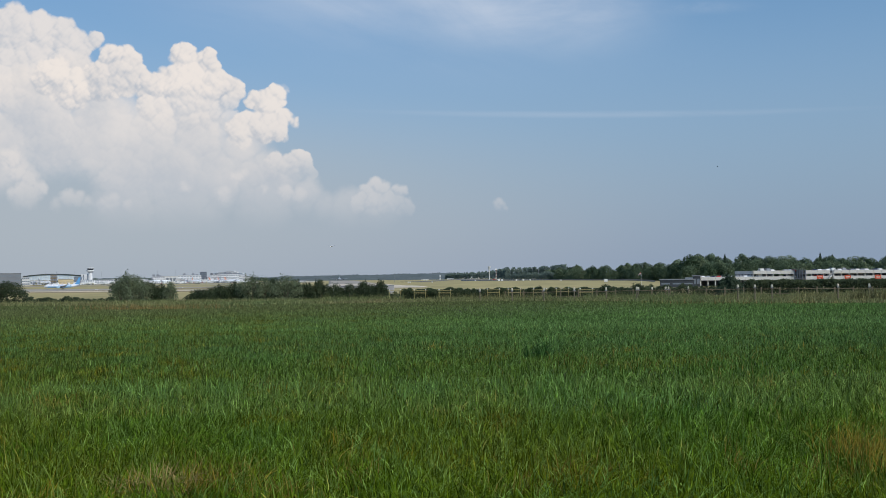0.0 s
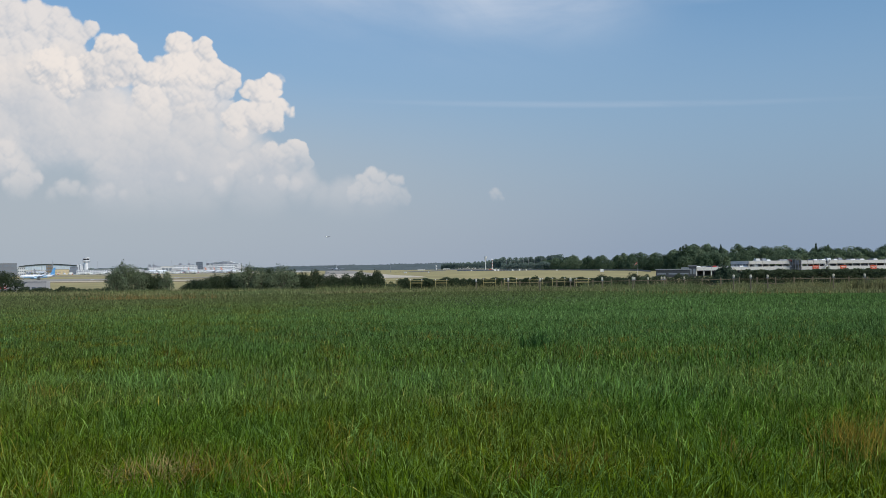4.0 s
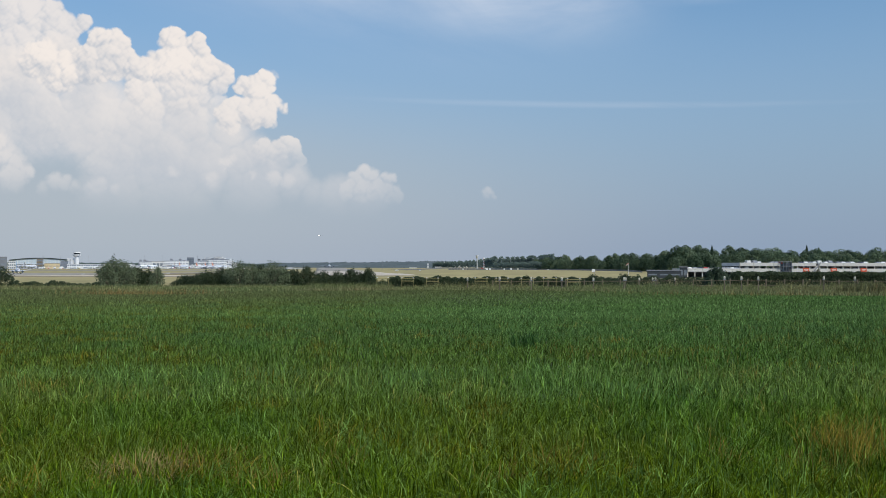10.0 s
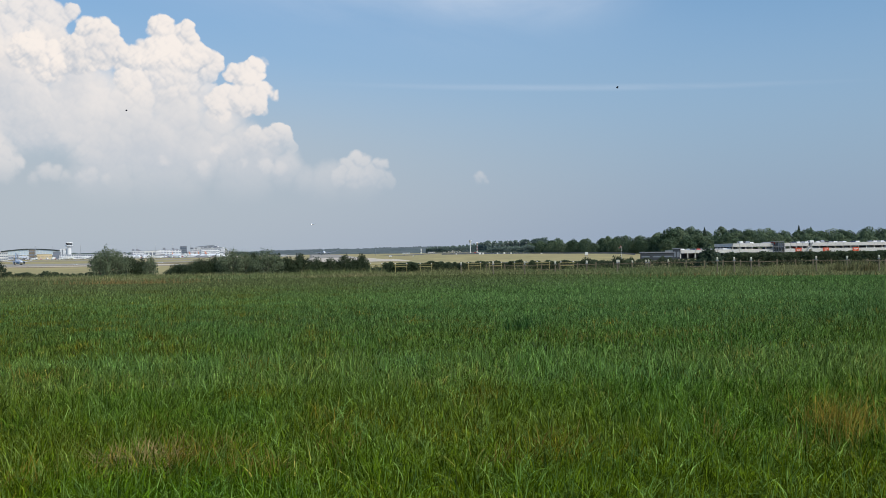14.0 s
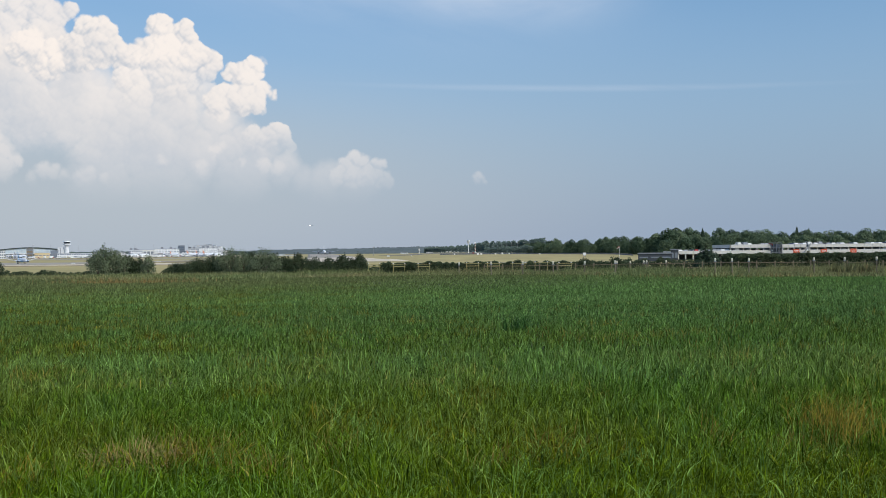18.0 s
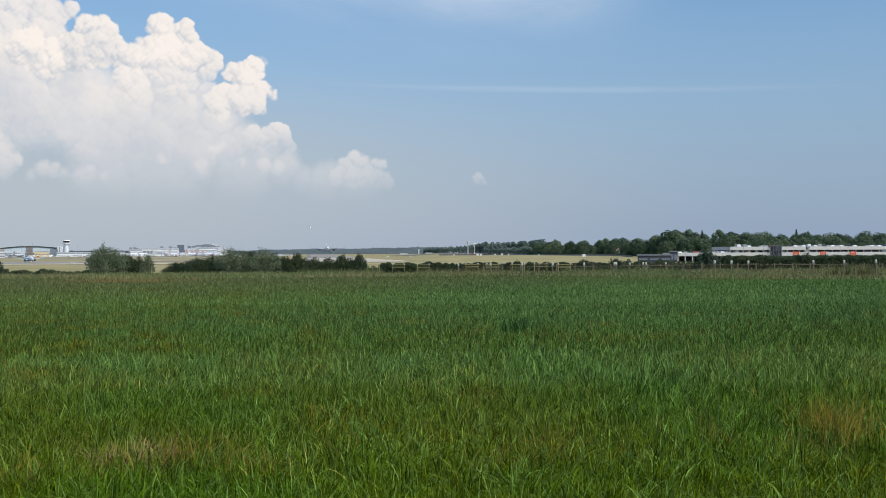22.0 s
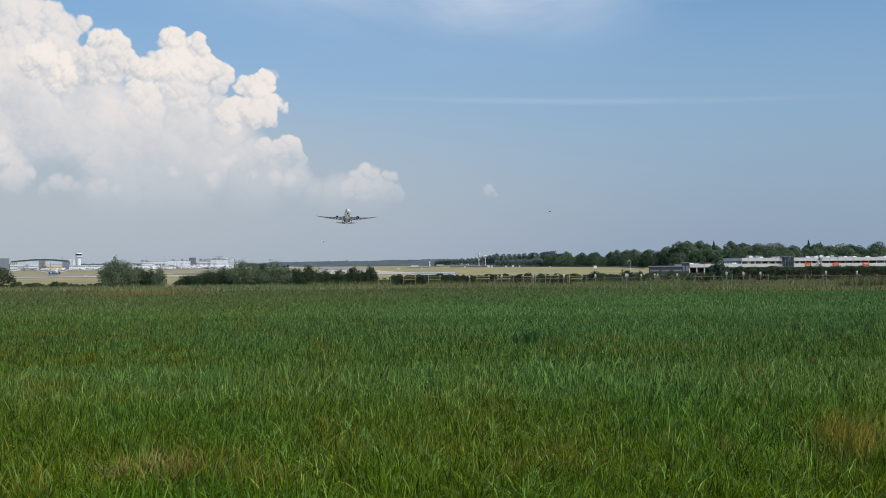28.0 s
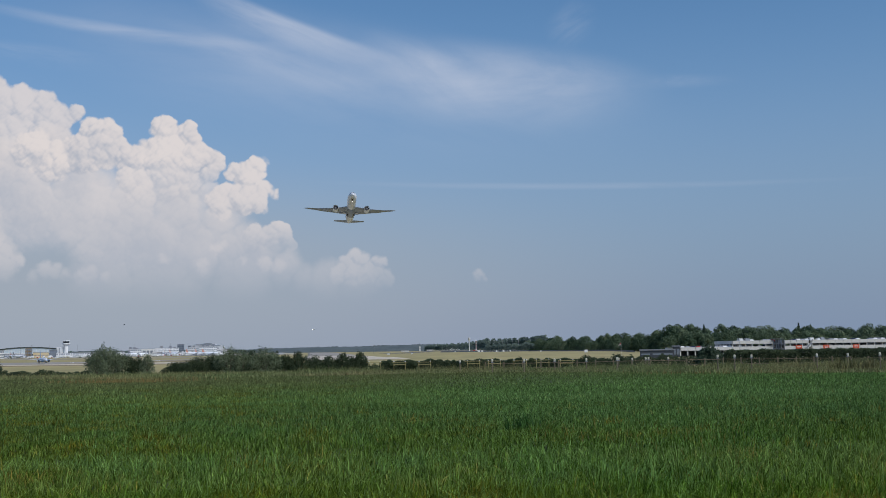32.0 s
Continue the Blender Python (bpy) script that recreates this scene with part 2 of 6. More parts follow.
# ---- materials ----
def material(name, base, other=None, scale=1.0, fine=12.0, rough=0.6, metal=0.0, bump=0.0, island=0.0, world_space=False, per_object=0.0, translucent=0.0, spec=0.5):
    """Paint, stone, leaf or grass: two colours mixed by coarse and fine noise, with fine relief."""
    m = bpy.data.materials.new(name)
    m.use_nodes = True
    node, link = nodes_of(m.node_tree)
    out, bsdf = node("ShaderNodeOutputMaterial"), node("ShaderNodeBsdfPrincipled")
    geo, co = node("ShaderNodeNewGeometry"), node("ShaderNodeTexCoord")
    where = geo.outputs["Position"] if world_space else co.outputs["Object"]
    other = other or tuple(c * 0.72 for c in base)
    coarse, small = node("ShaderNodeTexNoise"), node("ShaderNodeTexNoise")
    for n, s, d in ((coarse, scale, 4), (small, fine, 3)):
        link(where, n.inputs["Vector"])
        n.inputs["Scale"].default_value, n.inputs["Detail"].default_value = s, d
    blend = node("ShaderNodeMath", operation="MULTIPLY_ADD")
    link(small.outputs[0], blend.inputs[0])
    blend.inputs[1].default_value = 0.5
    half = node("ShaderNodeMath", operation="MULTIPLY")
    link(coarse.outputs[0], half.inputs[0])
    half.inputs[1].default_value = 0.5
    link(half.outputs[0], blend.inputs[2])
    sharp = node("ShaderNodeMapRange")
    link(blend.outputs[0], sharp.inputs[0])
    sharp.inputs[1].default_value, sharp.inputs[2].default_value = 0.36, 0.64
    mixed = node("ShaderNodeMix", data_type="RGBA")
    link(sharp.outputs[0], mixed.inputs[0])
    mixed.inputs[6].default_value, mixed.inputs[7].default_value = (*other, 1), (*base, 1)
    colour = mixed.outputs[2]
    for amount, source in ((island, geo.outputs["Random Per Island"]), (per_object, None)):
        if amount:
            if source is None:
                info = node("ShaderNodeObjectInfo")
                source = info.outputs["Random"]
            hsv = node("ShaderNodeHueSaturation")
            rng = node("ShaderNodeMapRange")
            link(source, rng.inputs[0])
            rng.inputs[3].default_value, rng.inputs[4].default_value = 1 - amount, 1 + amount
            link(rng.outputs[0], hsv.inputs["Value"])
            if amount == per_object and amount > 0.3:
                # some trees yellower, some bluer
                hue = node("ShaderNodeMapRange")
                link(source, hue.inputs[0])
                hue.inputs[3].default_value, hue.inputs[4].default_value = 0.535, 0.475
                link(hue.outputs[0], hsv.inputs["Hue"])
            link(colour, hsv.inputs["Color"])
            colour = hsv.outputs[0]
    link(colour, bsdf.inputs["Base Color"])
    bsdf.inputs["Roughness"].default_value, bsdf.inputs["Metallic"].default_value = rough, metal
    bsdf.inputs["Specular IOR Level"].default_value = spec
    if bump:
        b = node("ShaderNodeBump")
        b.inputs["Strength"].default_value, b.inputs["Distance"].default_value = bump, 0.02
        link(small.outputs[0], b.inputs["Height"])
        link(b.outputs[0], bsdf.inputs["Normal"])
    if translucent:
        tr, mx = node("ShaderNodeBsdfTranslucent"), node("ShaderNodeMixShader")
        link(colour, tr.inputs[0])
        mx.inputs[0].default_value = translucent
        link(bsdf.outputs[0], mx.inputs[1])
        link(tr.outputs[0], mx.inputs[2])
        link(mx.outputs[0], out.inputs[0])
    else:
        link(bsdf.outputs[0], out.inputs[0])
    return m


def grass_material(name, green, olive, dry, straw_amount, scale, spec=0.12, far=None, tones=(0.24, 2.9), clump=6):
    """Standing grass: green, olive and dry drifts some metres wide, each blade of its own tone."""
    m = bpy.data.materials.new(name)
    m.use_nodes = True
    node, link = nodes_of(m.node_tree)
    out, bsdf = node("ShaderNodeOutputMaterial"), node("ShaderNodeBsdfPrincipled")
    geo = node("ShaderNodeNewGeometry")
    drift, spot = node("ShaderNodeTexNoise"), node("ShaderNodeTexNoise")
    for n, s, d in ((drift, scale, 3), (spot, scale * 4.3, 3)):
        link(geo.outputs["Position"], n.inputs["Vector"])
        n.inputs["Scale"].default_value, n.inputs["Detail"].default_value = s, d

    def ramp(v, lo, hi):
        n = node("ShaderNodeMapRange")
        link(v, n.inputs[0])
        n.inputs[1].default_value, n.inputs[2].default_value = lo, hi
        return n.outputs[0]

    def mix(fac, a, b):
        n = node("ShaderNodeMix", data_type="RGBA")
        link(fac, n.inputs[0])
        for i, v in ((6, a), (7, b)):
            if isinstance(v, tuple):
                n.inputs[i].default_value = (*v, 1)
            else:
                link(v, n.inputs[i])
        return n.outputs[2]
    one = mix(ramp(drift.outputs[0], 0.38, 0.62), green, olive)
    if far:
        # sky sheen on distant blades, put into the colour: bluer towards the far side
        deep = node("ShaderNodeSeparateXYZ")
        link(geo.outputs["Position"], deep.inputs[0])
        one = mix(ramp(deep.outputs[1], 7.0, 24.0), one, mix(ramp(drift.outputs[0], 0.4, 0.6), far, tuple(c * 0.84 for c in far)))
        # drier and browner on one side
        one = mix(ramp(deep.outputs[0], 2.5, -9.0), one, mix(ramp(spot.outputs[0], 0.42, 0.72), one, (0.125, 0.122, 0.006)))
        # and seeding olive grass along the far left edge
        rest = node("ShaderNodeMath", operation="SUBTRACT")
        link(deep.outputs[1], rest.inputs[0])
        link(deep.outputs[0], rest.inputs[1])
        one = mix(ramp(rest.outputs[0], 46.0, 84.0), one, (0.135, 0.162, 0.062))
    shuffled, again = node("ShaderNodeMath", operation="MULTIPLY"), node("ShaderNodeMath", operation="FRACT")
    link(geo.outputs["Random Per Island"], shuffled.inputs[0])
    shuffled.inputs[1].default_value = 37.3
    link(shuffled.outputs[0], again.inputs[0])
    add = node("ShaderNodeMath", operation="MULTIPLY_ADD")
    link(again.outputs[0], add.inputs[0])
    add.inputs[1].default_value = 0.35
    link(spot.outputs[0], add.inputs[2])
    two = mix(ramp(add.outputs[0], 0.95 - straw_amount, 1.15 - straw_amount), one, dry)
    hsv, rng = node("ShaderNodeHueSaturation"), node("ShaderNodeMapRange")
    few = node("ShaderNodeMath", operation="POWER")
    link(geo.outputs["Random Per Island"], few.inputs[0])
    few.inputs[1].default_value = 2.0
    link(few.outputs[0], rng.inputs[0])
    rng.inputs[3].default_value, rng.inputs[4].default_value = tones
    # tussocks: patches of a hand's width, darker and lighter
    level, tussock = node("ShaderNodeVectorMath", operation="MULTIPLY"), node("ShaderNodeTexNoise")
    link(geo.outputs["Position"], level.inputs[0])
    level.inputs[1].default_value = (1, 0.6, 0.15)
    link(level.outputs[0], tussock.inputs["Vector"])
    tussock.inputs["Scale"].default_value, tussock.inputs["Detail"].default_value = clump, 2
    swing = node("ShaderNodeMapRange")
    link(tussock.outputs[0], swing.inputs[0])
    swing.inputs[1].default_value, swing.inputs[2].default_value, swing.inputs[3].default_value, swing.inputs[4].default_value = 0.34, 0.66, 0.66, 1.4
    value = node("ShaderNodeMath", operation="MULTIPLY")
    link(rng.outputs[0], value.inputs[0])
    link(swing.outputs[0], value.inputs[1])
    link(value.outputs[0], hsv.inputs["Value"])
    link(two, hsv.inputs["Color"])
    link(hsv.outputs[0], bsdf.inputs["Base Color"])
    bsdf.inputs["Roughness"].default_value = 0.5
    bsdf.inputs["Specular IOR Level"].default_value = spec
    tr, mx = node("ShaderNodeBsdfTranslucent"), node("ShaderNodeMixShader")
    link(hsv.outputs[0], tr.inputs[0])
    mx.inputs[0].default_value = 0.15
    link(bsdf.outputs[0], mx.inputs[1])
    link(tr.outputs[0], mx.inputs[2])
    link(mx.outputs[0], out.inputs[0])
    return m


M = {
    "soil": material("soil", (0.022, 0.034, 0.010), (0.032, 0.032, 0.012), 0.4, 6, 0.95, world_space=True),
    "airfield": material("airfield_grass", (0.40, 0.33, 0.14), (0.26, 0.225, 0.095), 0.014, 0.10, 0.95, world_space=True),
    "asphalt": material("asphalt", (0.16, 0.155, 0.15), (0.10, 0.098, 0.095), 0.012, 2, 0.85, world_space=True),
    # pale worn paving, its colour lightened further to hold the distance haze
    "worn": material("hazed_worn_pavement", (0.34, 0.31, 0.265), (0.25, 0.23, 0.20), 0.006, 0.3, 0.9, world_space=True),
    "bare": material("bare_dry_earth", (0.24, 0.185, 0.115), (0.17, 0.135, 0.085), 0.02, 0.3, 0.95, world_space=True),
    "concrete": material("concrete", (0.42, 0.40, 0.37), (0.30, 0.29, 0.27), 0.03, 0.8, 0.85, world_space=True),
    "runway": material("runway_surface", (0.62, 0.54, 0.43), (0.46, 0.40, 0.33), 0.02, 0.5, 0.85, world_space=True),
    # the bluer far colours of the meadow hold the sky's sheen as paint
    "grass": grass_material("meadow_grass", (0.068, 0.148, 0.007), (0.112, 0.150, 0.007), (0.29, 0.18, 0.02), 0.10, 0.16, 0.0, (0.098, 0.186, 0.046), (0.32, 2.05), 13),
    "sward": grass_material("sheened_far_grass", (0.084, 0.152, 0.014), (0.108, 0.154, 0.014), (0.24, 0.17, 0.03), 0.02, 0.12, 0.0, (0.124, 0.220, 0.062), (0.48, 2.0), 4),
    "verge": grass_material("verge_grass", (0.165, 0.205, 0.080), (0.225, 0.220, 0.098), (0.32, 0.21, 0.105), 0.12, 0.07, 0.05, tones=(0.62, 1.6)),
    "arching": grass_material("arching_grass", (0.116, 0.212, 0.044), (0.158, 0.216, 0.040), (0.36, 0.24, 0.05), 0.10, 0.30, 0.0, (0.126, 0.222, 0.078), (0.7, 2.3), 9),
    "russet": material("dead_grass", (0.27, 0.190, 0.045), (0.19, 0.130, 0.030), 2, 30, 0.8, world_space=True, island=0.45, translucent=0.15, spec=0.05),
    "straw": material("dry_straw", (0.37, 0.265, 0.040), (0.26, 0.185, 0.028), 2, 30, 0.7, world_space=True, island=0.4, translucent=0.2, spec=0.08),
    "dock": material("dock_leaf", (0.05, 0.12, 0.025), (0.034, 0.085, 0.02), 3, 30, 0.6, island=0.35, spec=0.1),
    "leaf": material("hedge_leaf", (0.058, 0.078, 0.036), (0.032, 0.048, 0.025), 0.5, 3, 0.6, island=0.35, translucent=0.2, spec=0.1),
    "willow": material("willow_leaf", (0.150, 0.185, 0.095), (0.075, 0.100, 0.052), 0.4, 3, 0.6, island=0.35, translucent=0.2, spec=0.3),
    # leaf green lightened: the haze over the wood is put into its colour
    "hazed_oak": material("hazed_oak_leaf", (0.138, 0.188, 0.106), (0.090, 0.130, 0.080), 0.12, 0.8, 0.8, island=0.25, per_object=0.42, translucent=0.3, spec=0.03),
    "conifer": material("conifer_needle", (0.045, 0.07, 0.038), (0.028, 0.048, 0.028), 0.2, 1, 0.7, island=0.3, spec=0.2),
    # paler, bluer green that carries the aerial haze in the colour
    "far_wood": material("hazed_far_woodland", (0.105, 0.14, 0.115), (0.07, 0.10, 0.09), 0.01, 0.08, 0.9, world_space=True, island=0.25, spec=0.1),
    "sorrel": material("seeding_sorrel", (0.30, 0.20, 0.075), (0.20, 0.14, 0.055), 0.5, 8, 0.8, world_space=True, island=0.4, spec=0.1),
    # blue-grey because distance haze is painted into the hill's own colour
    "hill": material("hazed_hill_woodland", (0.128, 0.152, 0.156), (0.090, 0.112, 0.118), 0.012, 0.06, 0.95, world_space=True, spec=0.05),
    "cream": material("cream_lamp", (0.72, 0.68, 0.54), (0.6, 0.56, 0.44), 3, 20, 0.4),
    "bark": material("bark", (0.12, 0.095, 0.07), None, 2, 14, 0.9, bump=0.5),
    "white": material("white_paint", (0.80, 0.80, 0.79), (0.68, 0.68, 0.67), 0.2, 3, 0.45),
    "cladding": material("white_cladding", (0.72, 0.72, 0.71), (0.58, 0.58, 0.58), 0.1, 1.2, 0.5),
    "grey": material("grey_cladding", (0.20, 0.215, 0.24), (0.15, 0.16, 0.185), 0.1, 1.5, 0.5),
    "dark": material("dark_cladding", (0.11, 0.135, 0.17), (0.08, 0.095, 0.125), 0.2, 2, 0.5),
    "charcoal": material("charcoal_cladding", (0.062, 0.070, 0.082), (0.045, 0.052, 0.062), 0.2, 2, 0.6),
    "sand": material("buff_cladding", (0.66, 0.54, 0.32), (0.56, 0.44, 0.25), 0.1, 1.2, 0.6),
    "parapet": material("precast_parapet", (0.64, 0.63, 0.61), (0.50, 0.49, 0.47), 0.3, 2, 0.8),
    "steel": material("galvanised_steel", (0.32, 0.33, 0.35), (0.22, 0.23, 0.25), 1, 8, 0.5, metal=0.3),
    "roof": material("bridge_roof", (0.10, 0.125, 0.14), (0.07, 0.09, 0.10), 0.1, 1, 0.5),
    "window": material("window_glass", (0.03, 0.035, 0.045), (0.02, 0.024, 0.03), 0.5, 4, 0.08),
    "far_glass": material("tinted_glass", (0.24, 0.27, 0.31), (0.16, 0.185, 0.22), 0.2, 2, 0.25),
    "orange": material("orange_panel", (0.62, 0.10, 0.04), (0.50, 0.07, 0.03), 1, 6, 0.6),
    "red": material("red_paint", (0.45, 0.035, 0.03), (0.36, 0.03, 0.025), 1, 6, 0.5),
    "faded_red": material("faded_red_paint", (0.55, 0.30, 0.26), (0.46, 0.24, 0.21), 1, 6, 0.6),
    "yellow": material("yellow_paint", (0.46, 0.39, 0.16), (0.33, 0.28, 0.11), 2, 12, 0.6),
    "timber": material("weathered_timber", (0.23, 0.18, 0.12), (0.15, 0.12, 0.08), 3, 25, 0.85, bump=0.4),
    "post_paint": material("pale_post", (0.22, 0.18, 0.12), (0.16, 0.13, 0.09), 3, 25, 0.7),
    "hull": material("airliner_white", (0.73, 0.76, 0.82), (0.66, 0.69, 0.75), 0.1, 1.2, 0.3),
    "wing": material("airliner_grey", (0.27, 0.31, 0.39), (0.23, 0.27, 0.34), 0.2, 2, 0.4),
    "blue": material("airline_blue", (0.12, 0.34, 0.62), (0.09, 0.27, 0.52), 0.2, 2, 0.35),
    "sky_blue": material("pale_blue", (0.38, 0.60, 0.80), (0.32, 0.52, 0.72), 0.2, 2, 0.35),
    "rubber": material("tyre_rubber", (0.025, 0.025, 0.026), None, 5, 40, 0.85),
    "metal": material("bare_metal", (0.45, 0.45, 0.46), None, 2, 20, 0.35, metal=0.8),
    "black": material("black_plastic", (0.02, 0.02, 0.022), None, 4, 30, 0.5),
    "coach_grey": material("coach_paint", (0.42, 0.43, 0.45), (0.36, 0.37, 0.39), 0.6, 8, 0.3),
    "lorry_grey": material("lorry_side", (0.46, 0.44, 0.43), (0.40, 0.38, 0.37), 0.4, 6, 0.5),
    "navy": material("navy_car_paint", (0.03, 0.04, 0.08), None, 1, 10, 0.25),
    "silver": material("silver_car_paint", (0.45, 0.46, 0.48), None, 1, 10, 0.25, metal=0.3),
}


def lamp_glow(name, colour, strength):
    m = bpy.data.materials.new(name)
    m.use_nodes = True
    b = m.node_tree.nodes["Principled BSDF"]
    b.inputs["Base Color"].default_value = (*colour, 1)
    b.inputs["Emission Color"].default_value = (*colour, 1)
    b.inputs["Emission Strength"].default_value = strength
    return m


M["landing_light"] = lamp_glow("landing_light", (1.0, 0.96, 0.88), 6.0)


# ---- mesh helpers ----
def quick_mesh(name, verts, faces):
    """A mesh from arrays: faces of one corner count, as rows of indices."""
    verts, faces = np.asarray(verts, np.float32), np.asarray(faces, np.int32)
    me = bpy.data.meshes.new(name)
    n, k = faces.shape
    me.vertices.add(len(verts))
    me.vertices.foreach_set("co", verts.ravel())
    me.loops.add(n * k)
    me.loops.foreach_set("vertex_index", faces.ravel())
    me.polygons.add(n)
    me.polygons.foreach_set("loop_start", np.arange(0, n * k, k, dtype=np.int32))
    me.update(calc_edges=True)
    return me


def part(name, bm, mat, parent=None, label="", smooth=False):
    """Links a bmesh (or a mesh) as one mesh object, under a thing or part if one is given."""
    if isinstance(bm, bpy.types.Mesh):
        me = bm
    else:
        me = bpy.data.meshes.new(name)
        bmesh.ops.recalc_face_normals(bm, faces=bm.faces[:])
        bm.to_mesh(me)
        bm.free()
    if not me.materials:
        me.materials.append(mat)
    if smooth:
        me.polygons.foreach_set("use_smooth", [True] * len(me.polygons))
    ob = new(name, me)
    if parent:
        ob.parent = parent
    if label:
        tagged(ob, label)
    return ob


def thing(name, m, label, category, group="", kind=""):
    ob = new(name)
    ob.matrix_world = m
    return tagged(ob, label, category, group, kind)


def box(bm, x0, x1, y0, y1, z0, z1, bevel=0.0):
    made = bmesh.ops.create_cube(bm, size=1.0, matrix=Matrix.Translation(((x0 + x1) / 2, (y0 + y1) / 2, (z0 + z1) / 2)) @ Matrix.Diagonal((x1 - x0, y1 - y0, z1 - z0, 1)))
    if bevel:
        edges = list({e for v in made["verts"] for e in v.link_edges})
        bmesh.ops.bevel(bm, geom=edges, offset=bevel, segments=2, affect="EDGES")
    return bm


def boxes(*sizes, bevel=0.0):
    bm = bmesh.new()
    for s in sizes:
        box(bm, *s, bevel=bevel)
    return bm


def loft(bm, rings, close=True):
    """Skins rings of equal length, one after the other, and caps the ends."""
    rows = [[bm.verts.new(p) for p in ring] for ring in rings]
    n = len(rows[0])
    for a, b in zip(rows, rows[1:]):
        for i in range(n):
            bm.faces.new((a[i], a[(i + 1) % n], b[(i + 1) % n], b[i]))
    if close:
        bm.faces.new(rows[0][::-1])
        bm.faces.new(rows[-1])
    return bm


def tube(bm, points, radii, n=8):
    """A round, tapered limb or pipe through the points."""
    rings = []
    for i, p in enumerate(points):
        p = Vector(p)
        way = (Vector(points[min(i + 1, len(points) - 1)]) - Vector(points[max(i - 1, 0)])).normalized()
        side = way.orthogonal().normalized()
        other = way.cross(side)
        rings.append([p + radii[i] * (side * math.cos(a) + other * math.sin(a)) for a in (2 * math.pi * k / n for k in range(n))])
    return loft(bm, rings)


def smooth01(v):
    v = np.clip(v, 0, 1)
    return v * v * (3 - 2 * v)


def ground_z(x, y):
    """The land: the meadow falls gently to its far edge, then to a road, and the airfield lies beyond, rising a little."""
    x, y = np.asarray(x, float), np.asarray(y, float)
    z = -0.85 * np.clip(y, 0, 105) / 105
    z = z - 3.4 * smooth01((-x - 120) / 300) * smooth01((y - 450) / 350) * smooth01((1850 - y) / 520)
    z = z - 2.9 * smooth01((y - 106) / 95) + 0.6 * smooth01((y - 275) / 150) + 3.2 * smooth01((y - 750) / 2000)
    z = z + 0.2 * smooth01((y - 9) / 8) * smooth01((112 - y) / 8)
    z = z - 0.75 * smooth01((-x - 15) / 80) * smooth01((y - 170) / 50) * smooth01((330 - y) / 50)
    z = z + 2.5 * smooth01((x + 45) / 60) * smooth01((y - 560) / 220)
    return z + 0.12 * np.sin(x * 0.11 + 1) * np.sin(y * 0.09) * (y < 200) * smooth01(y / 20)


def gz(x, y):
    return float(ground_z(x, y))


# ---- the land ----
def build_ground():
    ys = np.concatenate([np.linspace(-300, 0, 13)[:-1], np.linspace(0, 300, 151)[:-1], np.linspace(300, 1000, 36)[:-1], np.linspace(1000, 4900, 40)])
    xs = np.concatenate([np.linspace(-2600, -160, 40)[:-1], np.linspace(-160, 160, 129)[:-1], np.linspace(160, 2600, 40)])
    gx, gy = np.meshgrid(xs, ys)
    v = np.stack([gx, gy, ground_z(gx, gy)], -1).reshape(-1, 3)
    a = np.arange(len(v)).reshape(gx.shape)
    f = np.stack([a[:-1, :-1], a[:-1, 1:], a[1:, 1:], a[1:, :-1]], -1).reshape(-1, 4)
    me = quick_mesh("ground", v, f)
    me.materials.append(M["soil"])
    me.materials.append(M["airfield"])
    mid = v[f].mean(1)
    me.polygons.foreach_set("material_index", (mid[:, 1] > 285).astype(np.int32))
    me.polygons.foreach_set("use_smooth", [True] * len(me.polygons))
    tagged(new("ground", me), "gently falling green meadow and dry airfield grass", "ground", kind="structure")


build_ground()


def strip(name, line, width, mat, label, lift=0.06, steps=24, kind="structure"):
    """A paved strip along a line on the land, with a real edge."""
    line = [Vector((*p, 0)) for p in line]
    pts = []
    for a, b in zip(line, line[1:]):
        for k in range(steps):
            pts.append(a.lerp(b, k / steps))
    pts.append(line[-1])
    v, f = [], []
    for i, p in enumerate(pts):
        way = (pts[min(i + 1, len(pts) - 1)] - pts[max(i - 1, 0)]).normalized()
        side = Vector((way.y, -way.x, 0)) * width / 2
        for s, dz in ((-1, -0.3), *((s / 5, lift) for s in range(-5, 6)), (1, -0.3)):
            q = p + side * s
            v.append((q.x, q.y, gz(q.x, q.y) + dz))
    for i in range(len(pts) - 1):
        for k in range(12):
            a = i * 13 + k
            f.append((a, a + 1, a + 14, a + 13))
    me = quick_mesh(name, v, f)
    me.materials.append(mat)
    return tagged(new(name, me), label, name.split("_")[0], kind=kind)


def runway_x(y):
    return -54.5 - (y - 691) * 0.1206


road = strip("road", [(-420, 262), (-150, 252), (120, 252), (420, 268)], 9.5, M["asphalt"], "grey asphalt road behind the hedge")
runway = strip("runway", [(runway_x(600), 600), (runway_x(1150), 1150)], 62, M["runway"], "pale concrete end of the runway", 0.10, 40)
strip("runway_2", [(runway_x(1151), 1151), (runway_x(3600), 3600)], 60, M["worn"], "long grey asphalt runway", 0.12, 60)
strip("taxiway", [(-1100, 1150), (-200, 1050)], 270, M["worn"], "broad pale worn taxiway and holding area", 0.25, 40)
strip("taxiway_2", [(-1100, 1600), (-300, 1560)], 60, M["worn"], "pale worn taxiway", 0.25, 40)
strip("perimeter_road", [(-500, 640), (-130, 560)], 60, M["runway"], "pale worn concrete track on the airfield", 0.2)
for k, (ya, yb, wide) in enumerate(((470, 505, 16), (720, 690, 30), (880, 850, 22), (560, 610, 12))):
    strip("track", [(-560, ya), (-330, (ya + yb) / 2 + 8), (-105, yb)], wide, M["bare"], "bare brown earth strip in the dry airfield grass", 0.15)
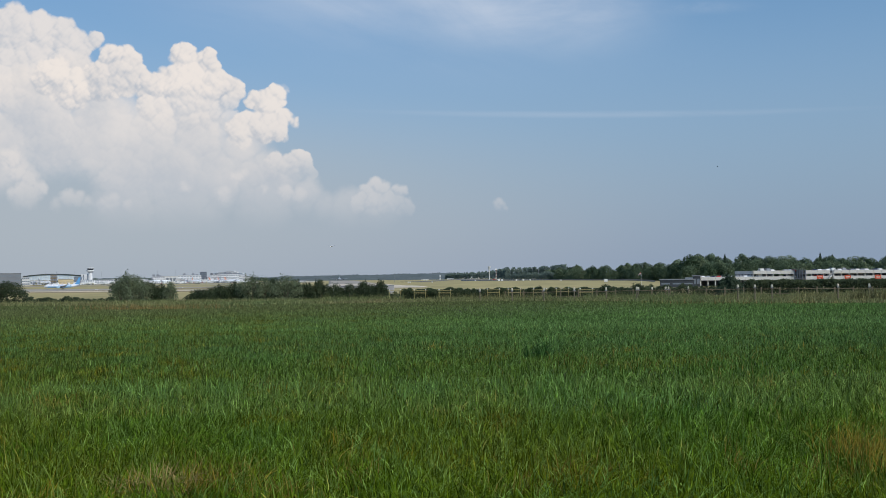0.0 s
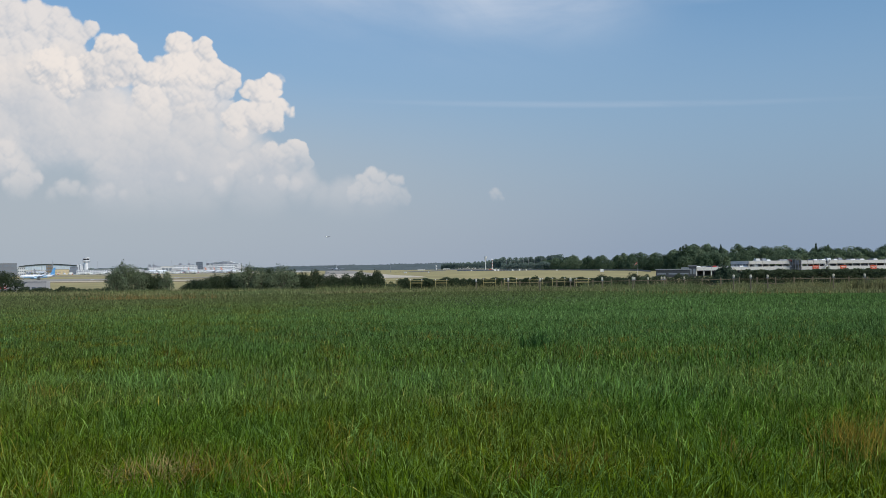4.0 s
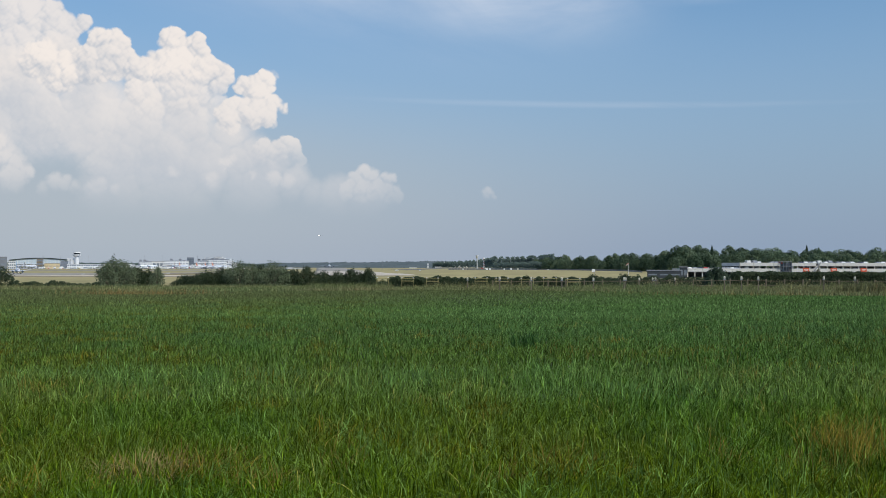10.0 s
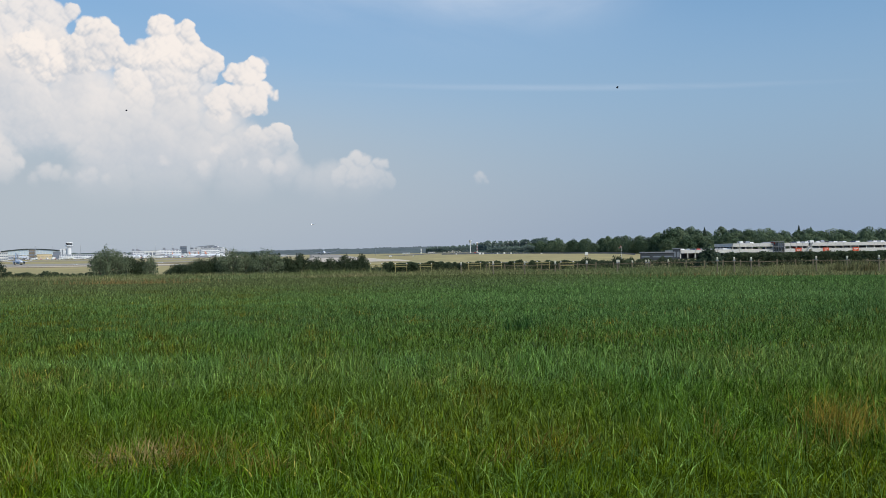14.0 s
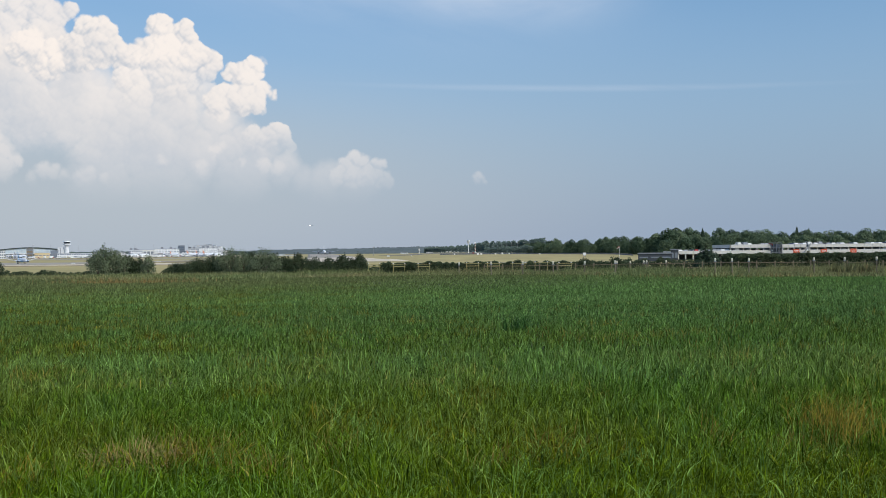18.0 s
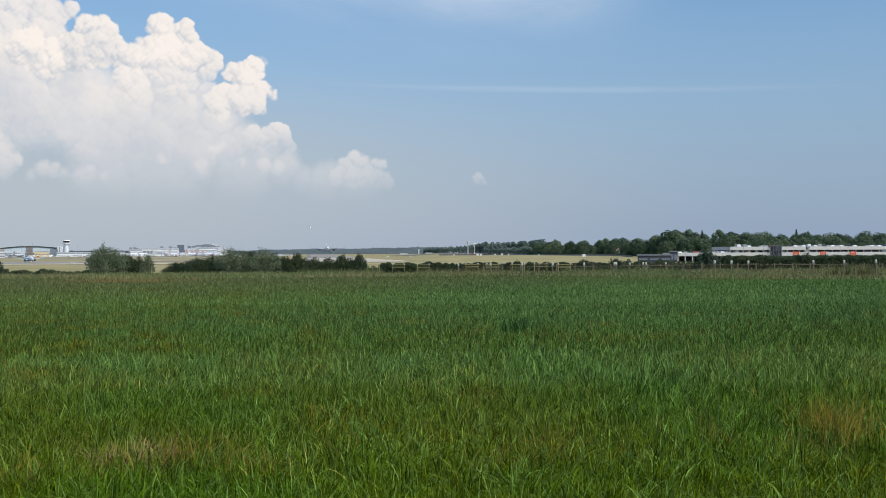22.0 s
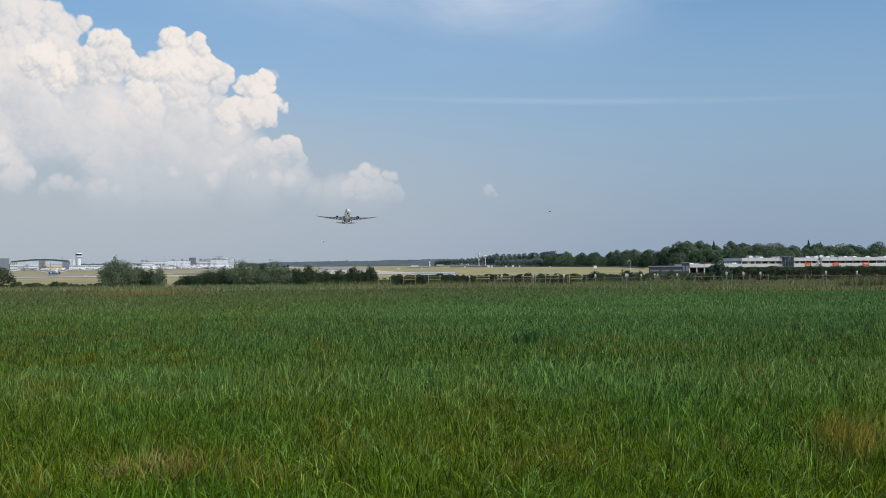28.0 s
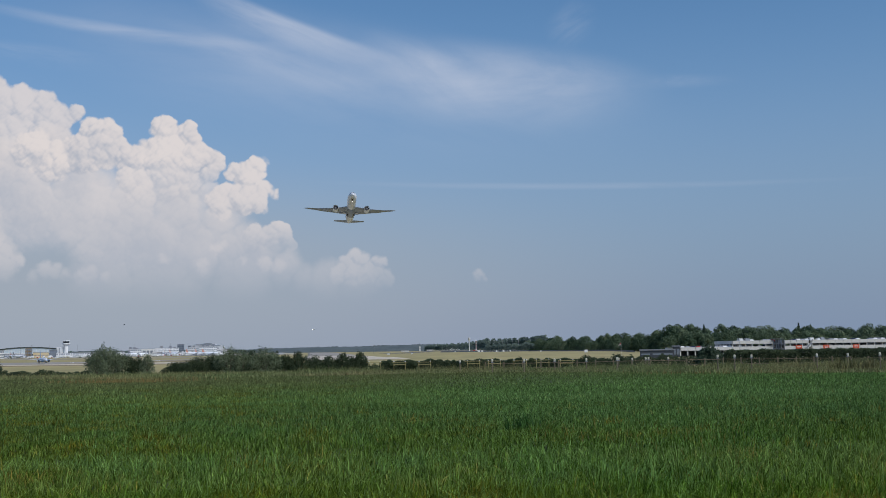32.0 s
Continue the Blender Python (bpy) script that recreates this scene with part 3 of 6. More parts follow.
strip("apron", [(-1500, 1830), (-260, 1990)], 420, M["concrete"], "wide concrete apron before the terminal", 0.16, 30)
strip("taxiway_3", [(-60, 1750), (900, 1650)], 420, M["asphalt"], "dark asphalt taxiway", 0.2, 40)
strip("service_road", [(-20, 470), (300, 440)], 10, M["asphalt"], "dark asphalt service road", 0.09)


# ---- standing grass ----
def blades(name, xs, ys, height, width, mat, label, lean=0.35, levels=3, category="grass", base=0.0):
    """Tapering, bent blades rooted at the places given, joined into one mesh."""
    rng = np.random.default_rng(len(xs) + levels)
    n = len(xs)
    h, w = height * rng.uniform(0.55, 1.25, n) * (0.88 + 0.24 * np.sin(xs * 2.1 + 3 * np.sin(ys * 0.9)) ** 2), width * rng.uniform(0.7, 1.4, n)
    turn, bend = rng.uniform(0, 2 * np.pi, n), np.abs(rng.normal(0, lean, n)) + 0.05
    way = np.where(rng.random(n) < 0.6, rng.normal(0.1, 0.7, n) + np.pi * (rng.random(n) < 0.45), rng.uniform(0, 2 * np.pi, n))
    zs = ground_z(xs, ys) + base
    rows = []
    for k in range(levels):
        s = k / levels
        off, up = bend * h * s ** 2.3, h * (s - 0.38 * bend * s ** 2.6)
        cx, cy = xs + np.cos(way) * off, ys + np.sin(way) * off
        hw = w / 2 * (1 - 0.75 * s)
        for sign in (-1, 1):
            rows.append(np.stack([cx + sign * np.cos(turn) * hw, cy + sign * np.sin(turn) * hw, zs + up], -1))
    rows.append(np.stack([xs + np.cos(way) * bend * h, ys + np.sin(way) * bend * h, zs + h * (1 - 0.38 * bend)], -1))
    v = np.stack(rows, 1)
    per = 2 * levels + 1
    tri = []
    for k in range(levels - 1):
        a = 2 * k
        tri += [(a, a + 1, a + 3), (a, a + 3, a + 2)]
    tri.append((2 * levels - 2, 2 * levels - 1, 2 * levels))
    f = (np.arange(n)[:, None, None] * per + np.array(tri)[None]).reshape(-1, 3)
    me = quick_mesh(name, v.reshape(-1, 3), f)
    me.materials.append(mat)
    return tagged(new(name, me), label, category, kind="stuff")


def scatter(rng, y0, y1, per_metre, spread=0.53, margin=1.2):
    """Places spread evenly over a widening stretch of the meadow; per_metre: how many for each metre of width and depth at y."""
    n = int(sum(per_metre(y) * (2 * spread * y + 2 * margin) * 0.5 for y in np.arange(y0, y1, 0.5)))
    ys = rng.uniform(y0, y1, n * 3)
    top = max(per_metre(y) * (2 * spread * y + 2 * margin) for y in np.linspace(y0, y1, 50))
    keep = rng.random(n * 3) < np.array([per_metre(y) * (2 * spread * y + 2 * margin) for y in np.linspace(y0, y1, 200)])[((ys - y0) / (y1 - y0) * 199).astype(int)] / top
    ys = ys[keep][:n]
    return rng.uniform(-1, 1, len(ys)) * (spread * ys + margin), ys


GRASS = np.random.default_rng(7)


def EDGE(x):
    """How far off the mown-out edge of the meadow lies: it runs nearer on the right."""
    return 99 - 0.62 * np.clip(x - 4, 0, 40)


x, y = scatter(GRASS, 4.6, 12, lambda d: 1300)
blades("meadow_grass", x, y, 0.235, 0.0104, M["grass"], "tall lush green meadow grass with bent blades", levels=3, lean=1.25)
x, y = scatter(GRASS, 4.6, 15, lambda d: 320)
blades("meadow_grass", x, y, 0.27, 0.0095, M["arching"], "pale green grass blades that arch above the sward", levels=4, lean=1.15)
x, y = scatter(GRASS, 15, 45, lambda d: 1900 / d)
blades("meadow_grass", x, y, 0.18, 0.012, M["arching"], "pale green arching blades above the meadow", levels=2, lean=1.1)
x, y = scatter(GRASS, 12, 34, lambda d: 7000 / d)
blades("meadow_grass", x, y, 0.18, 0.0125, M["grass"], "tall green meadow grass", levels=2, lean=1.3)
x, y = scatter(GRASS, 34, 101, lambda d: 5200 / d)
keep = y < EDGE(x) + 1.5
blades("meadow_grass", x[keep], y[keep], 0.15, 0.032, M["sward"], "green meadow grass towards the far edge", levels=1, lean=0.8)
x, y = scatter(GRASS, 72, 112, lambda d: 80)
keep = y > EDGE(x)
blades("verge_grass", x[keep], y[keep], 0.36, 0.09, M["verge"], "rough olive verge grass along the meadow's far edge", levels=1, lean=0.7)
x, y = scatter(GRASS, 105, 115, lambda d: 26)
blades("verge_grass", x, y, 0.66, 0.04, M["verge"], "tall seeding verge grass before the fence", levels=2, lean=0.5)
x, y = scatter(GRASS, 106, 110, lambda d: 46)
keep = (x > -14) & (np.sin(x * 0.35) + np.sin(x * 0.83 + 1) > -0.9)
blades("verge_grass", x[keep], y[keep], 0.98, 0.030, M["verge"], "tall brownish seeding grass along the fence", levels=2, lean=0.4)
x, y = scatter(GRASS, 113, 150, lambda d: 7)
blades("verge_grass", x, y, 0.5, 0.08, M["verge"], "rough brownish grass beside the road", levels=2)

# the meadow goes on round and behind the standpoint
x, y = GRASS.uniform(-16, 16, 60000), GRASS.uniform(-14, 5.6, 60000)
keep = (np.hypot(x, y) > 0.9) & ((y < 4.6) | (np.abs(x) > 0.53 * y + 1.2))
blades("meadow_grass", x[keep], y[keep], 0.33, 0.02, M["grass"], "tall green meadow grass round the standpoint", levels=1, lean=0.6)
x, y = GRASS.uniform(-75, 75, 90000), GRASS.uniform(-40, 100, 90000)
keep = ((y < -14) | (np.abs(x) > 16) | (y > 5.6)) & ((y < 0) | (np.abs(x) > 0.53 * y + 1.2))
blades("meadow_grass", x[keep], y[keep], 0.3, 0.06, M["grass"], "green meadow grass beyond the standpoint", levels=1, lean=0.6)


def tuft(x, y, rx, ry, n, height, width, mat, name, label, lean=0.5, levels=4, category="grass"):
    rng = np.random.default_rng(int(abs(x) * 10 + y * 10))
    return blades(name, x + rng.normal(0, rx, n), y + rng.normal(0, ry, n), height, width, mat, label, lean, levels, category)


DRY = [(3.69, 9.36, 0.16, 0.18, 520), (3.52, 8.63, 0.12, 0.1, 160), (3.11, 8.63, 0.15, 0.2, 120), (-1.91, 8.63, 0.2, 0.25, 220), (-2.63, 7.88, 0.35, 0.15, 260), (-2.07, 8.24, 0.25, 0.15, 200), (1.02, 8.63, 0.2, 0.2, 110), (2.44, 8.77, 0.08, 0.12, 80), (-0.84, 8.63, 0.12, 0.2, 90), (-5.21, 13.19, 0.35, 0.3, 160), (3.22, 17.37, 1.2, 0.7, 260), (4.16, 15.86, 0.6, 0.8, 140), (-5.33, 17.37, 0.8, 0.8, 120), (-3.15, 7.46, 0.2, 0.1, 120), (-1.33, 7.88, 0.2, 0.1, 100), (0.47, 8.12, 0.15, 0.1, 80), (2.16, 17.37, 0.4, 0.6, 70)]
for i, (dx, dy, rx, ry, n) in enumerate(DRY):  # thinner farther out
    if i < 2 or i in (4, 5, 13):
        tuft(dx, dy, rx * 1.15, ry * 1.3, int(n * 0.45), 0.40 if i < 2 else 0.28, 0.0085, M["straw"], "dry_grass", "straw-coloured dry grass tuft in the meadow", 0.45 if i < 2 else 1.1)
    else:
        tuft(dx, dy, rx * 0.9, ry * 1.3, int(n * (0.8 if dy < 9 else 0.35)), 0.26, 0.009, M["russet"], "dry_grass", "russet dead grass patch in the meadow", 0.9)
tuft(1.68, 19.5, 0.13, 0.16, 130, 0.38, 0.024, M["dock"], "dock_clump", "dark green clump of dock leaves standing above the grass", 0.55, 4, "weed")
tuft(-2.39, 8.2, 0.16, 0.10, 260, 0.30, 0.010, material("bleached_straw", (0.38, 0.28, 0.10), (0.28, 0.20, 0.065), 3, 30, 0.8, world_space=True, island=0.3), "dry_grass", "pale bleached heap of dead grass", 1.3)


for dx, dy, rx, n in ((-26.9, 84, 2.2, 240), (-24.3, 82, 3.0, 330), (-23.1, 86, 2.6, 240), (19.5, 80, 3.0, 140), (26.6, 79, 3.0, 140)):
    tuft(dx, dy, rx, 0.9, n, 0.52, 0.025, M["sorrel"], "sorrel_patch", "reddish-brown seeding sorrel in the meadow", 0.35, 2, "weed")
for dx, dy in ((36.5, 92), (37.1, 90), (38.9, 91), (39.8, 95)):
    tuft(dx, dy, 0.45, 0.4, 240, 1.15, 0.06, M["verge"], "tall_weeds", "tall bushy weeds at the fence", 0.4, 3, "weed")


# ---- trees and hedges ----
def leaf_quads(centres, size, rng, flat=0.3, out=None, stray=0.5):
    """Many small leaf clumps, each a bent pair of triangles turned its own way."""
    n = len(centres)
    u = rng.normal(size=(n, 3))
    if out is not None:
        # leaves lie roughly square to the crown's outside
        facing = out + [0.0, -0.1, 0.3] + rng.normal(0, stray, (n, 3))
        facing /= np.linalg.norm(facing, axis=1)[:, None]
        u -= (u * facing).sum(1)[:, None] * facing
    u /= np.linalg.norm(u, axis=1)[:, None]
    w = rng.normal(size=(n, 3)) if out is None else np.cross(u, facing)
    w -= (w * u).sum(1)[:, None] * u
    w /= np.linalg.norm(w, axis=1)[:, None]
    s = size * rng.uniform(0.55, 1.35, n)[:, None]
    k = np.cross(u, w) * s * flat
    v = np.stack([centres - u * s, centres - w * s * 0.6 + k, centres + u * s, centres + w * s * 0.6 + k], 1).reshape(-1, 3)
    a = np.arange(n)[:, None] * 4
    f = np.concatenate([a + [[0, 1, 2]], a + [[0, 2, 3]]])
    return v, f


def crown_points(rng, n, lumps, hollow=0.62):
    """Points near the surfaces of uneven lumps (x, y, z, rx, ry, rz)."""
    lumps = np.array(lumps)
    pick = rng.choice(len(lumps), n, p=(p := lumps[:, 3] * lumps[:, 5]) / p.sum())
    d = rng.normal(size=(n, 3))
    d /= np.linalg.norm(d, axis=1)[:, None]
    r = hollow + (1.06 - hollow) * rng.random(n) ** 0.6
    return lumps[pick, :3] + d * lumps[pick, 3:] * r[:, None], d


def dome_points(rng, n, width, height):
    """Points through the outer layers of a bush of several rounded heads that swell from the ground."""
    heads = []
    for k in range(6):
        s = (k + 0.5) / 6 * 2 - 1
        tall = height * (1 - 0.24 * s * s) * (1.0 if k in (2, 3) else rng.uniform(0.80, 1.0))
        heads.append((s * width * 0.46, rng.uniform(-0.12, 0.12) * width, tall, width * rng.uniform(0.22, 0.31)))
    heads = np.array(heads)
    pick = rng.choice(6, n, p=(p := heads[:, 2] * heads[:, 3]) / p.sum())
    d = rng.normal(size=(n, 3))
    d /= np.linalg.norm(d, axis=1)[:, None]
    shift = Vector(rng.uniform(-50, 50, 3).tolist())
    lump = np.array([0.94 + 0.22 * noise.noise(Vector(q) * 2.6 + shift) + 0.16 * noise.noise(Vector(q) * 6.3 + shift) for q in (d + pick[:, None] * 3.3).tolist()])
    r = (lump * (0.68 + 0.34 * rng.random(n) ** 0.6))[:, None]
    h = heads[pick]
    places = np.stack([h[:, 0], h[:, 1], h[:, 2] * 0.44], -1) + np.sign(d) * np.abs(d) ** [0.9, 0.9, 0.62] * r * np.stack([h[:, 3], h[:, 3] * 1.1, h[:, 2] * 0.54], -1)
    return places, d


def tree_meshes(seed, height, width, leaf, count, kind="round", trunk=0.2):
    """The meshes of a trunk with limbs and of a leafy crown, standing on z = 0."""
    rng = np.random.default_rng(seed)
    bm = bmesh.new()
    top = height * (0.55 if kind == "round" else 0.8)
    r0 = max(height * 0.022, 0.05)
    tube(bm, [(0, 0, -0.4), (0.02 * height, 0, top * 0.5), (0, 0.02 * height, top)], [r0 * 1.3, r0, r0 * 0.4], 7)
    lumps = []
    if kind == "cone":
        for k in range(9):
            s = k / 8
            lumps.append((0, 0, height * (0.12 + 0.8 * s), width / 2 * (1 - 0.9 * s) + 0.1, width / 2 * (1 - 0.9 * s) + 0.1, height * 0.10))
    else:
        n = 22 if kind == "round" else 8
        for k in range(n):
            a, s = 2 * math.pi * (k * 0.618), (k + 0.5) / n
            if kind == "shrub":
                lumps.append((rng.uniform(-0.3, 0.3) * width, rng.uniform(-0.2, 0.2) * width, height * rng.uniform(0.4, 0.7), 0.3, 0.3, 0.3))
            else:
                # rounded boughs set round a dome, the largest low down
                a, tall = a + rng.uniform(-0.3, 0.3), trunk + 0.10 + (0.76 - trunk) * s
                rad = width * (0.36 * math.sqrt(max(0.0, 1 - (s * 1.02) ** 2)) + 0.02) * rng.uniform(0.85, 1.15)
                rr = width * rng.uniform(0.15, 0.22) * (1.15 - 0.35 * s)
                lumps.append((rad * math.cos(a), rad * math.sin(a), min(height * tall, height - rr * 0.85), rr, rr, rr * 0.9))
        for px, py, pz, rr, _, _ in lumps[::3]:
            tube(bm, [(0, 0, top * 0.35), (px * 0.5, py * 0.5, (top * 0.35 + pz) / 2 + 0.1), (px, py, pz)], [r0 * 0.6, r0 * 0.4, r0 * 0.15], 5)
    wood = bpy.data.meshes.new("trunk")
    bmesh.ops.recalc_face_normals(bm, faces=bm.faces[:])
    bm.to_mesh(wood)
    bm.free()
    places, out = dome_points(rng, count, width, height) if kind == "shrub" else crown_points(rng, count, lumps, 0.86 if kind == "round" else 0.62)
    v, f = leaf_quads(places, leaf, rng, 0.3, out, 0.34 if kind == "round" else 0.5)
    v[:, 2] = np.maximum(v[:, 2], 0.02)
    return wood, quick_mesh("crown", v, f)


def plant(name, meshes, m, leaf_mat, label, category="tree", group=""):
    ob = thing(name, m, label, category, group)
    part("trunk", meshes[0], M["bark"], ob)
    part("crown", meshes[1], leaf_mat, ob)
    return ob


def stand(px_x, y, turn=0, size=1.0):
    return Matrix.Translation((px_x, y, gz(px_x, y))) @ pose(0, 0, 0, 0, 0, turn) @ Matrix.Diagonal((size, size, size, 1))


# hedge row in front of the airfield: bearing place, depth, height, width, kind
SHRUBS = [(-58.4, 183, 7.33, 5.68, "w"), (-56.9, 184, 6.96, 4.48, "w"), (-58.0, 178, 6.24, 2.96, "w"), (-55.2, 186, 5.78, 3.71, "d"), (-53.2, 186, 5.25, 2.68, "d"),
          (-49.9, 180, 5.57, 2.19, "w"), (-77.2, 176, 5.58, 5.85, "d"), (-82.2, 178, 5.97, 5.92, "d"), (-44.5, 180, 4.05, 4.99, "d"), (-41.3, 181, 4.76, 5.62, "d"),
          (-38.9, 182, 5.18, 4.84, "d"), (-35.1, 178, 6.51, 4.73, "w"), (-33.1, 179, 6.05, 3.57, "w"), (-29.0, 178, 6.28, 4.93, "w"), (-32.2, 183, 5.88, 4.06, "d"),
          (-28.4, 184, 5.48, 3.67, "d"), (-26.5, 184, 5.06, 3.47, "d"), (-24.2, 185, 5.59, 3.28, "d"), (-21.3, 184, 4.63, 3.47, "d"), (-18.7, 184, 4.62, 3.47, "d"),
          (-16.2, 185, 5.24, 3.28, "d"), (-13.0, 184, 5.40, 2.65, "d"), (-14.5, 184, 4.59, 3.06, "d")]
SCRUB = [(53.0, 196, 6.05, 4.34, "c"), (24.0, 160, 3.48, 3.01, "d"),
          (28.9, 160, 3.64, 3.01, "d"), (20.5, 158, 2.98, 1.58, "d"), (26.7, 160, 2.94, 2.30, "d"), (13.5, 158, 3.02, 1.23, "d")]
for i, (sx, sy, sh, sw, sort) in enumerate(SHRUBS + SCRUB):
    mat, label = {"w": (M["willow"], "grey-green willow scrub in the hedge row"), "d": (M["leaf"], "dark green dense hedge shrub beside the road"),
                  "t": (M["hazed_oak"], "small leafy field tree with a rounded crown"), "c": (M["conifer"], "dark bushy evergreen tree by the fence")}[sort]
    plant("hedge_shrub" if sort in "wd" else "field_tree", tree_meshes(100 + i, sh, sw, 0.19 if sort == "c" else 0.13, int((1300 + 300 * sh * sw) * (0.6 if sort == "w" else 0.85)), "shrub" if sort in "wdc" else "round", 0.05),
          stand(sx, sy, i * 47 % 25), mat, label, "shrub" if sort in "wd" else "tree", "hedge row by the road")


def hedge(name, x0, y0, x1, y1, height, depth, mat, label, leaf=0.15, per=60, ragged=1.0):
    """A long hedge of leaf clumps on a twiggy core."""
    rng = np.random.default_rng(int(abs(x0) + y0))
    length = math.hypot(x1 - x0, y1 - y0)
    n = int(length * per * 1.6)
    s = rng.random(n)
    cx, cy = x0 + (x1 - x0) * s, y0 + (y1 - y0) * s
    along = s * length
    tops = height * (1 - 0.30 * ragged + 0.16 * ragged * np.sin(along * 0.7 + np.sin(along * 0.23) * 2) ** 2 + 0.14 * ragged * np.sin(along * 1.9 + 2 * np.sin(along * 0.51)) ** 2)
    pts = np.stack([cx, cy + rng.normal(0, depth / 3, n), ground_z(cx, cy) + tops * rng.random(n) ** 0.55], -1)
    v, f = leaf_quads(pts, leaf, rng, 0.3, np.array([[0.0, -0.55, 0.75]]))
    ob = quick_mesh(name, v, f)
    ob.materials.append(mat)
    return tagged(new(name, ob), label, "hedge", kind="stuff")


hedge("hedge", -80.4, 190, -62.5, 190, 3.0, 2, M["leaf"], "low ragged hedge with brambles beside the road", per=330)
hedge("hedge", -50.6, 196, -10.2, 196, 3.7, 2.2, M["leaf"], "low dark hedge between the scrub bushes", per=340)
hedge("hedge", 61.4, 215, 101.9, 219, 4.9, 2.5, M["leaf"], "long clipped dark green hedge before the car park", leaf=0.21, per=360, ragged=0.35)
hedge("hedge", 42.0, 225, 65.5, 222, 4.1, 2.2, M["leaf"], "low dark hedge beside the service road", per=340)
hedge("hedge", -8.8, 170, 33.5, 172, 3.35, 1.8, M["leaf"], "low scrub behind the approach lights", per=560, ragged=0.5)

# woods behind the car park: a few kinds of tree, repeated
OAKS = [tree_meshes(40 + k, 15, w, 0.40, 5200, "round", 0.0) for k, w in enumerate((15, 12.5, 16.5, 11.5, 14, 13))]
FIRS = [tree_meshes(60 + k, 16, 6.6, 0.36, 3000, "cone") for k in range(2)]
# the wood's outline: bearing (as a tangent) and height above the eye (as a tangent)
WOOD_TOPS = [(0.0947, 0.0089), (0.1197, 0.0127), (0.1418, 0.0114), (0.1640, 0.0135), (0.1806, 0.0157), (0.2028, 0.0150), (0.2249, 0.0160), (0.2332, 0.0209), (0.2443, 0.0231), (0.2554, 0.0208), (0.2692, 0.0185), (0.2803, 0.0207), (0.3025, 0.0189), (0.3302, 0.0171), (0.3523, 0.0192), (0.3689, 0.0180), (0.3911, 0.0179), (0.4022, 0.0201), (0.4133, 0.0156), (0.4299, 0.0171), (0.5074, 0.0178)]


def wood_places():
    """Three rows of trees whose tops follow the wood's outline."""
    rng, s = np.random.default_rng(2), 0.0964
    tops = np.array(WOOD_TOPS)
    while s < 0.5019:
        d = float(np.interp(s, [0.095, 0.120, 0.175, 0.219, 0.51], [1150, 980, 800, 690, 640]))
        for back, share in ((0, float(rng.uniform(0.58, 0.80))), (14, float(rng.uniform(0.80, 0.95))), (30, 1.0)):
            b, dd = s + float(rng.uniform(-0.005, 0.005)), d + back + float(rng.uniform(-5, 5))
            h = (EYE_Z + dd * float(np.interp(b, tops[:, 0], tops[:, 1])) - gz(b * dd, dd)) * share * float(rng.uniform(0.93, 1.04)) * (1.10 if d < 700 else 1.01)
            yield b * dd, dd, h / 15.3, 0
        s += 0.0098 * 640 / d
    for b, h in ((0.2665, 1.08), (0.3595, 1.10), (0.3712, 1.03)):
        yield b * 700, 700, h * 1.06, 1


WOODS = [*wood_places()]
rng = np.random.default_rng(11)
first = {}
for sx, sy, size, sort in WOODS:
    pool, leaf_mat, label = (FIRS, M["conifer"], "tall dark pointed conifer above the wood") if sort else (OAKS, M["hazed_oak"], "mature broad-leaved tree in dense green summer leaf")
    k = int(rng.integers(len(pool)))
    m = stand(sx, sy, float(rng.uniform(0, 360)), size)
    if (sort, k) in first:
        copy_thing(first[sort, k], pose(sx, sy, gz(sx, sy), 0, 0, float(rng.uniform(0, 360)))).scale = (size, size, size * float(rng.uniform(0.9, 1.1)))
    else:
        first[sort, k] = plant("conifer" if sort else "woodland_tree", pool[k], m, leaf_mat, label, "tree", "wood behind the car park")


def far_wood(name, line, height, depth, clump, count, label):
    """Distant woodland as many canopy clumps along a line."""
    rng = np.random.default_rng(count)
    pts = np.array(line, float)
    seg = np.linalg.norm(np.diff(pts[:, :2], axis=0), axis=1)
    pos = rng.random(count) * seg.sum()
    run = np.concatenate([[0], np.cumsum(seg)])
    cx, cy, ch = (np.interp(pos, run, pts[:, k]) for k in range(3))
    lump = 0.74 + 0.26 * np.sin(pos / (height * 0.9) + 2 * np.sin(pos / (height * 3.1))) ** 2
    cy2 = cy + rng.uniform(0, depth, count)
    z = ground_z(cx, cy) + ch * lump * rng.random(count) ** 0.5
    v, f = leaf_quads(np.stack([cx, cy2, z], -1), clump, rng, 0.4, np.array([[0.0, -0.6, 0.7]]))
    me = quick_mesh(name, v, f)
    me.materials.append(M["far_wood"])
    return tagged(new(name, me), label, "woodland", kind="stuff")


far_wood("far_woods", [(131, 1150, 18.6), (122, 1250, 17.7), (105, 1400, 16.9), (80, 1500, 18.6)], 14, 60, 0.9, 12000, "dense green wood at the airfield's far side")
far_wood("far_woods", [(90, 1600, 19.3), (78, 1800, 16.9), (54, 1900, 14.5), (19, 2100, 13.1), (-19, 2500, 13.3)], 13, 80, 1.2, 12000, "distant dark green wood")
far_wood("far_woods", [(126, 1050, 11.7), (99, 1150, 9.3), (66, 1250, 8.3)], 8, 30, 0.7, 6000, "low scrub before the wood")


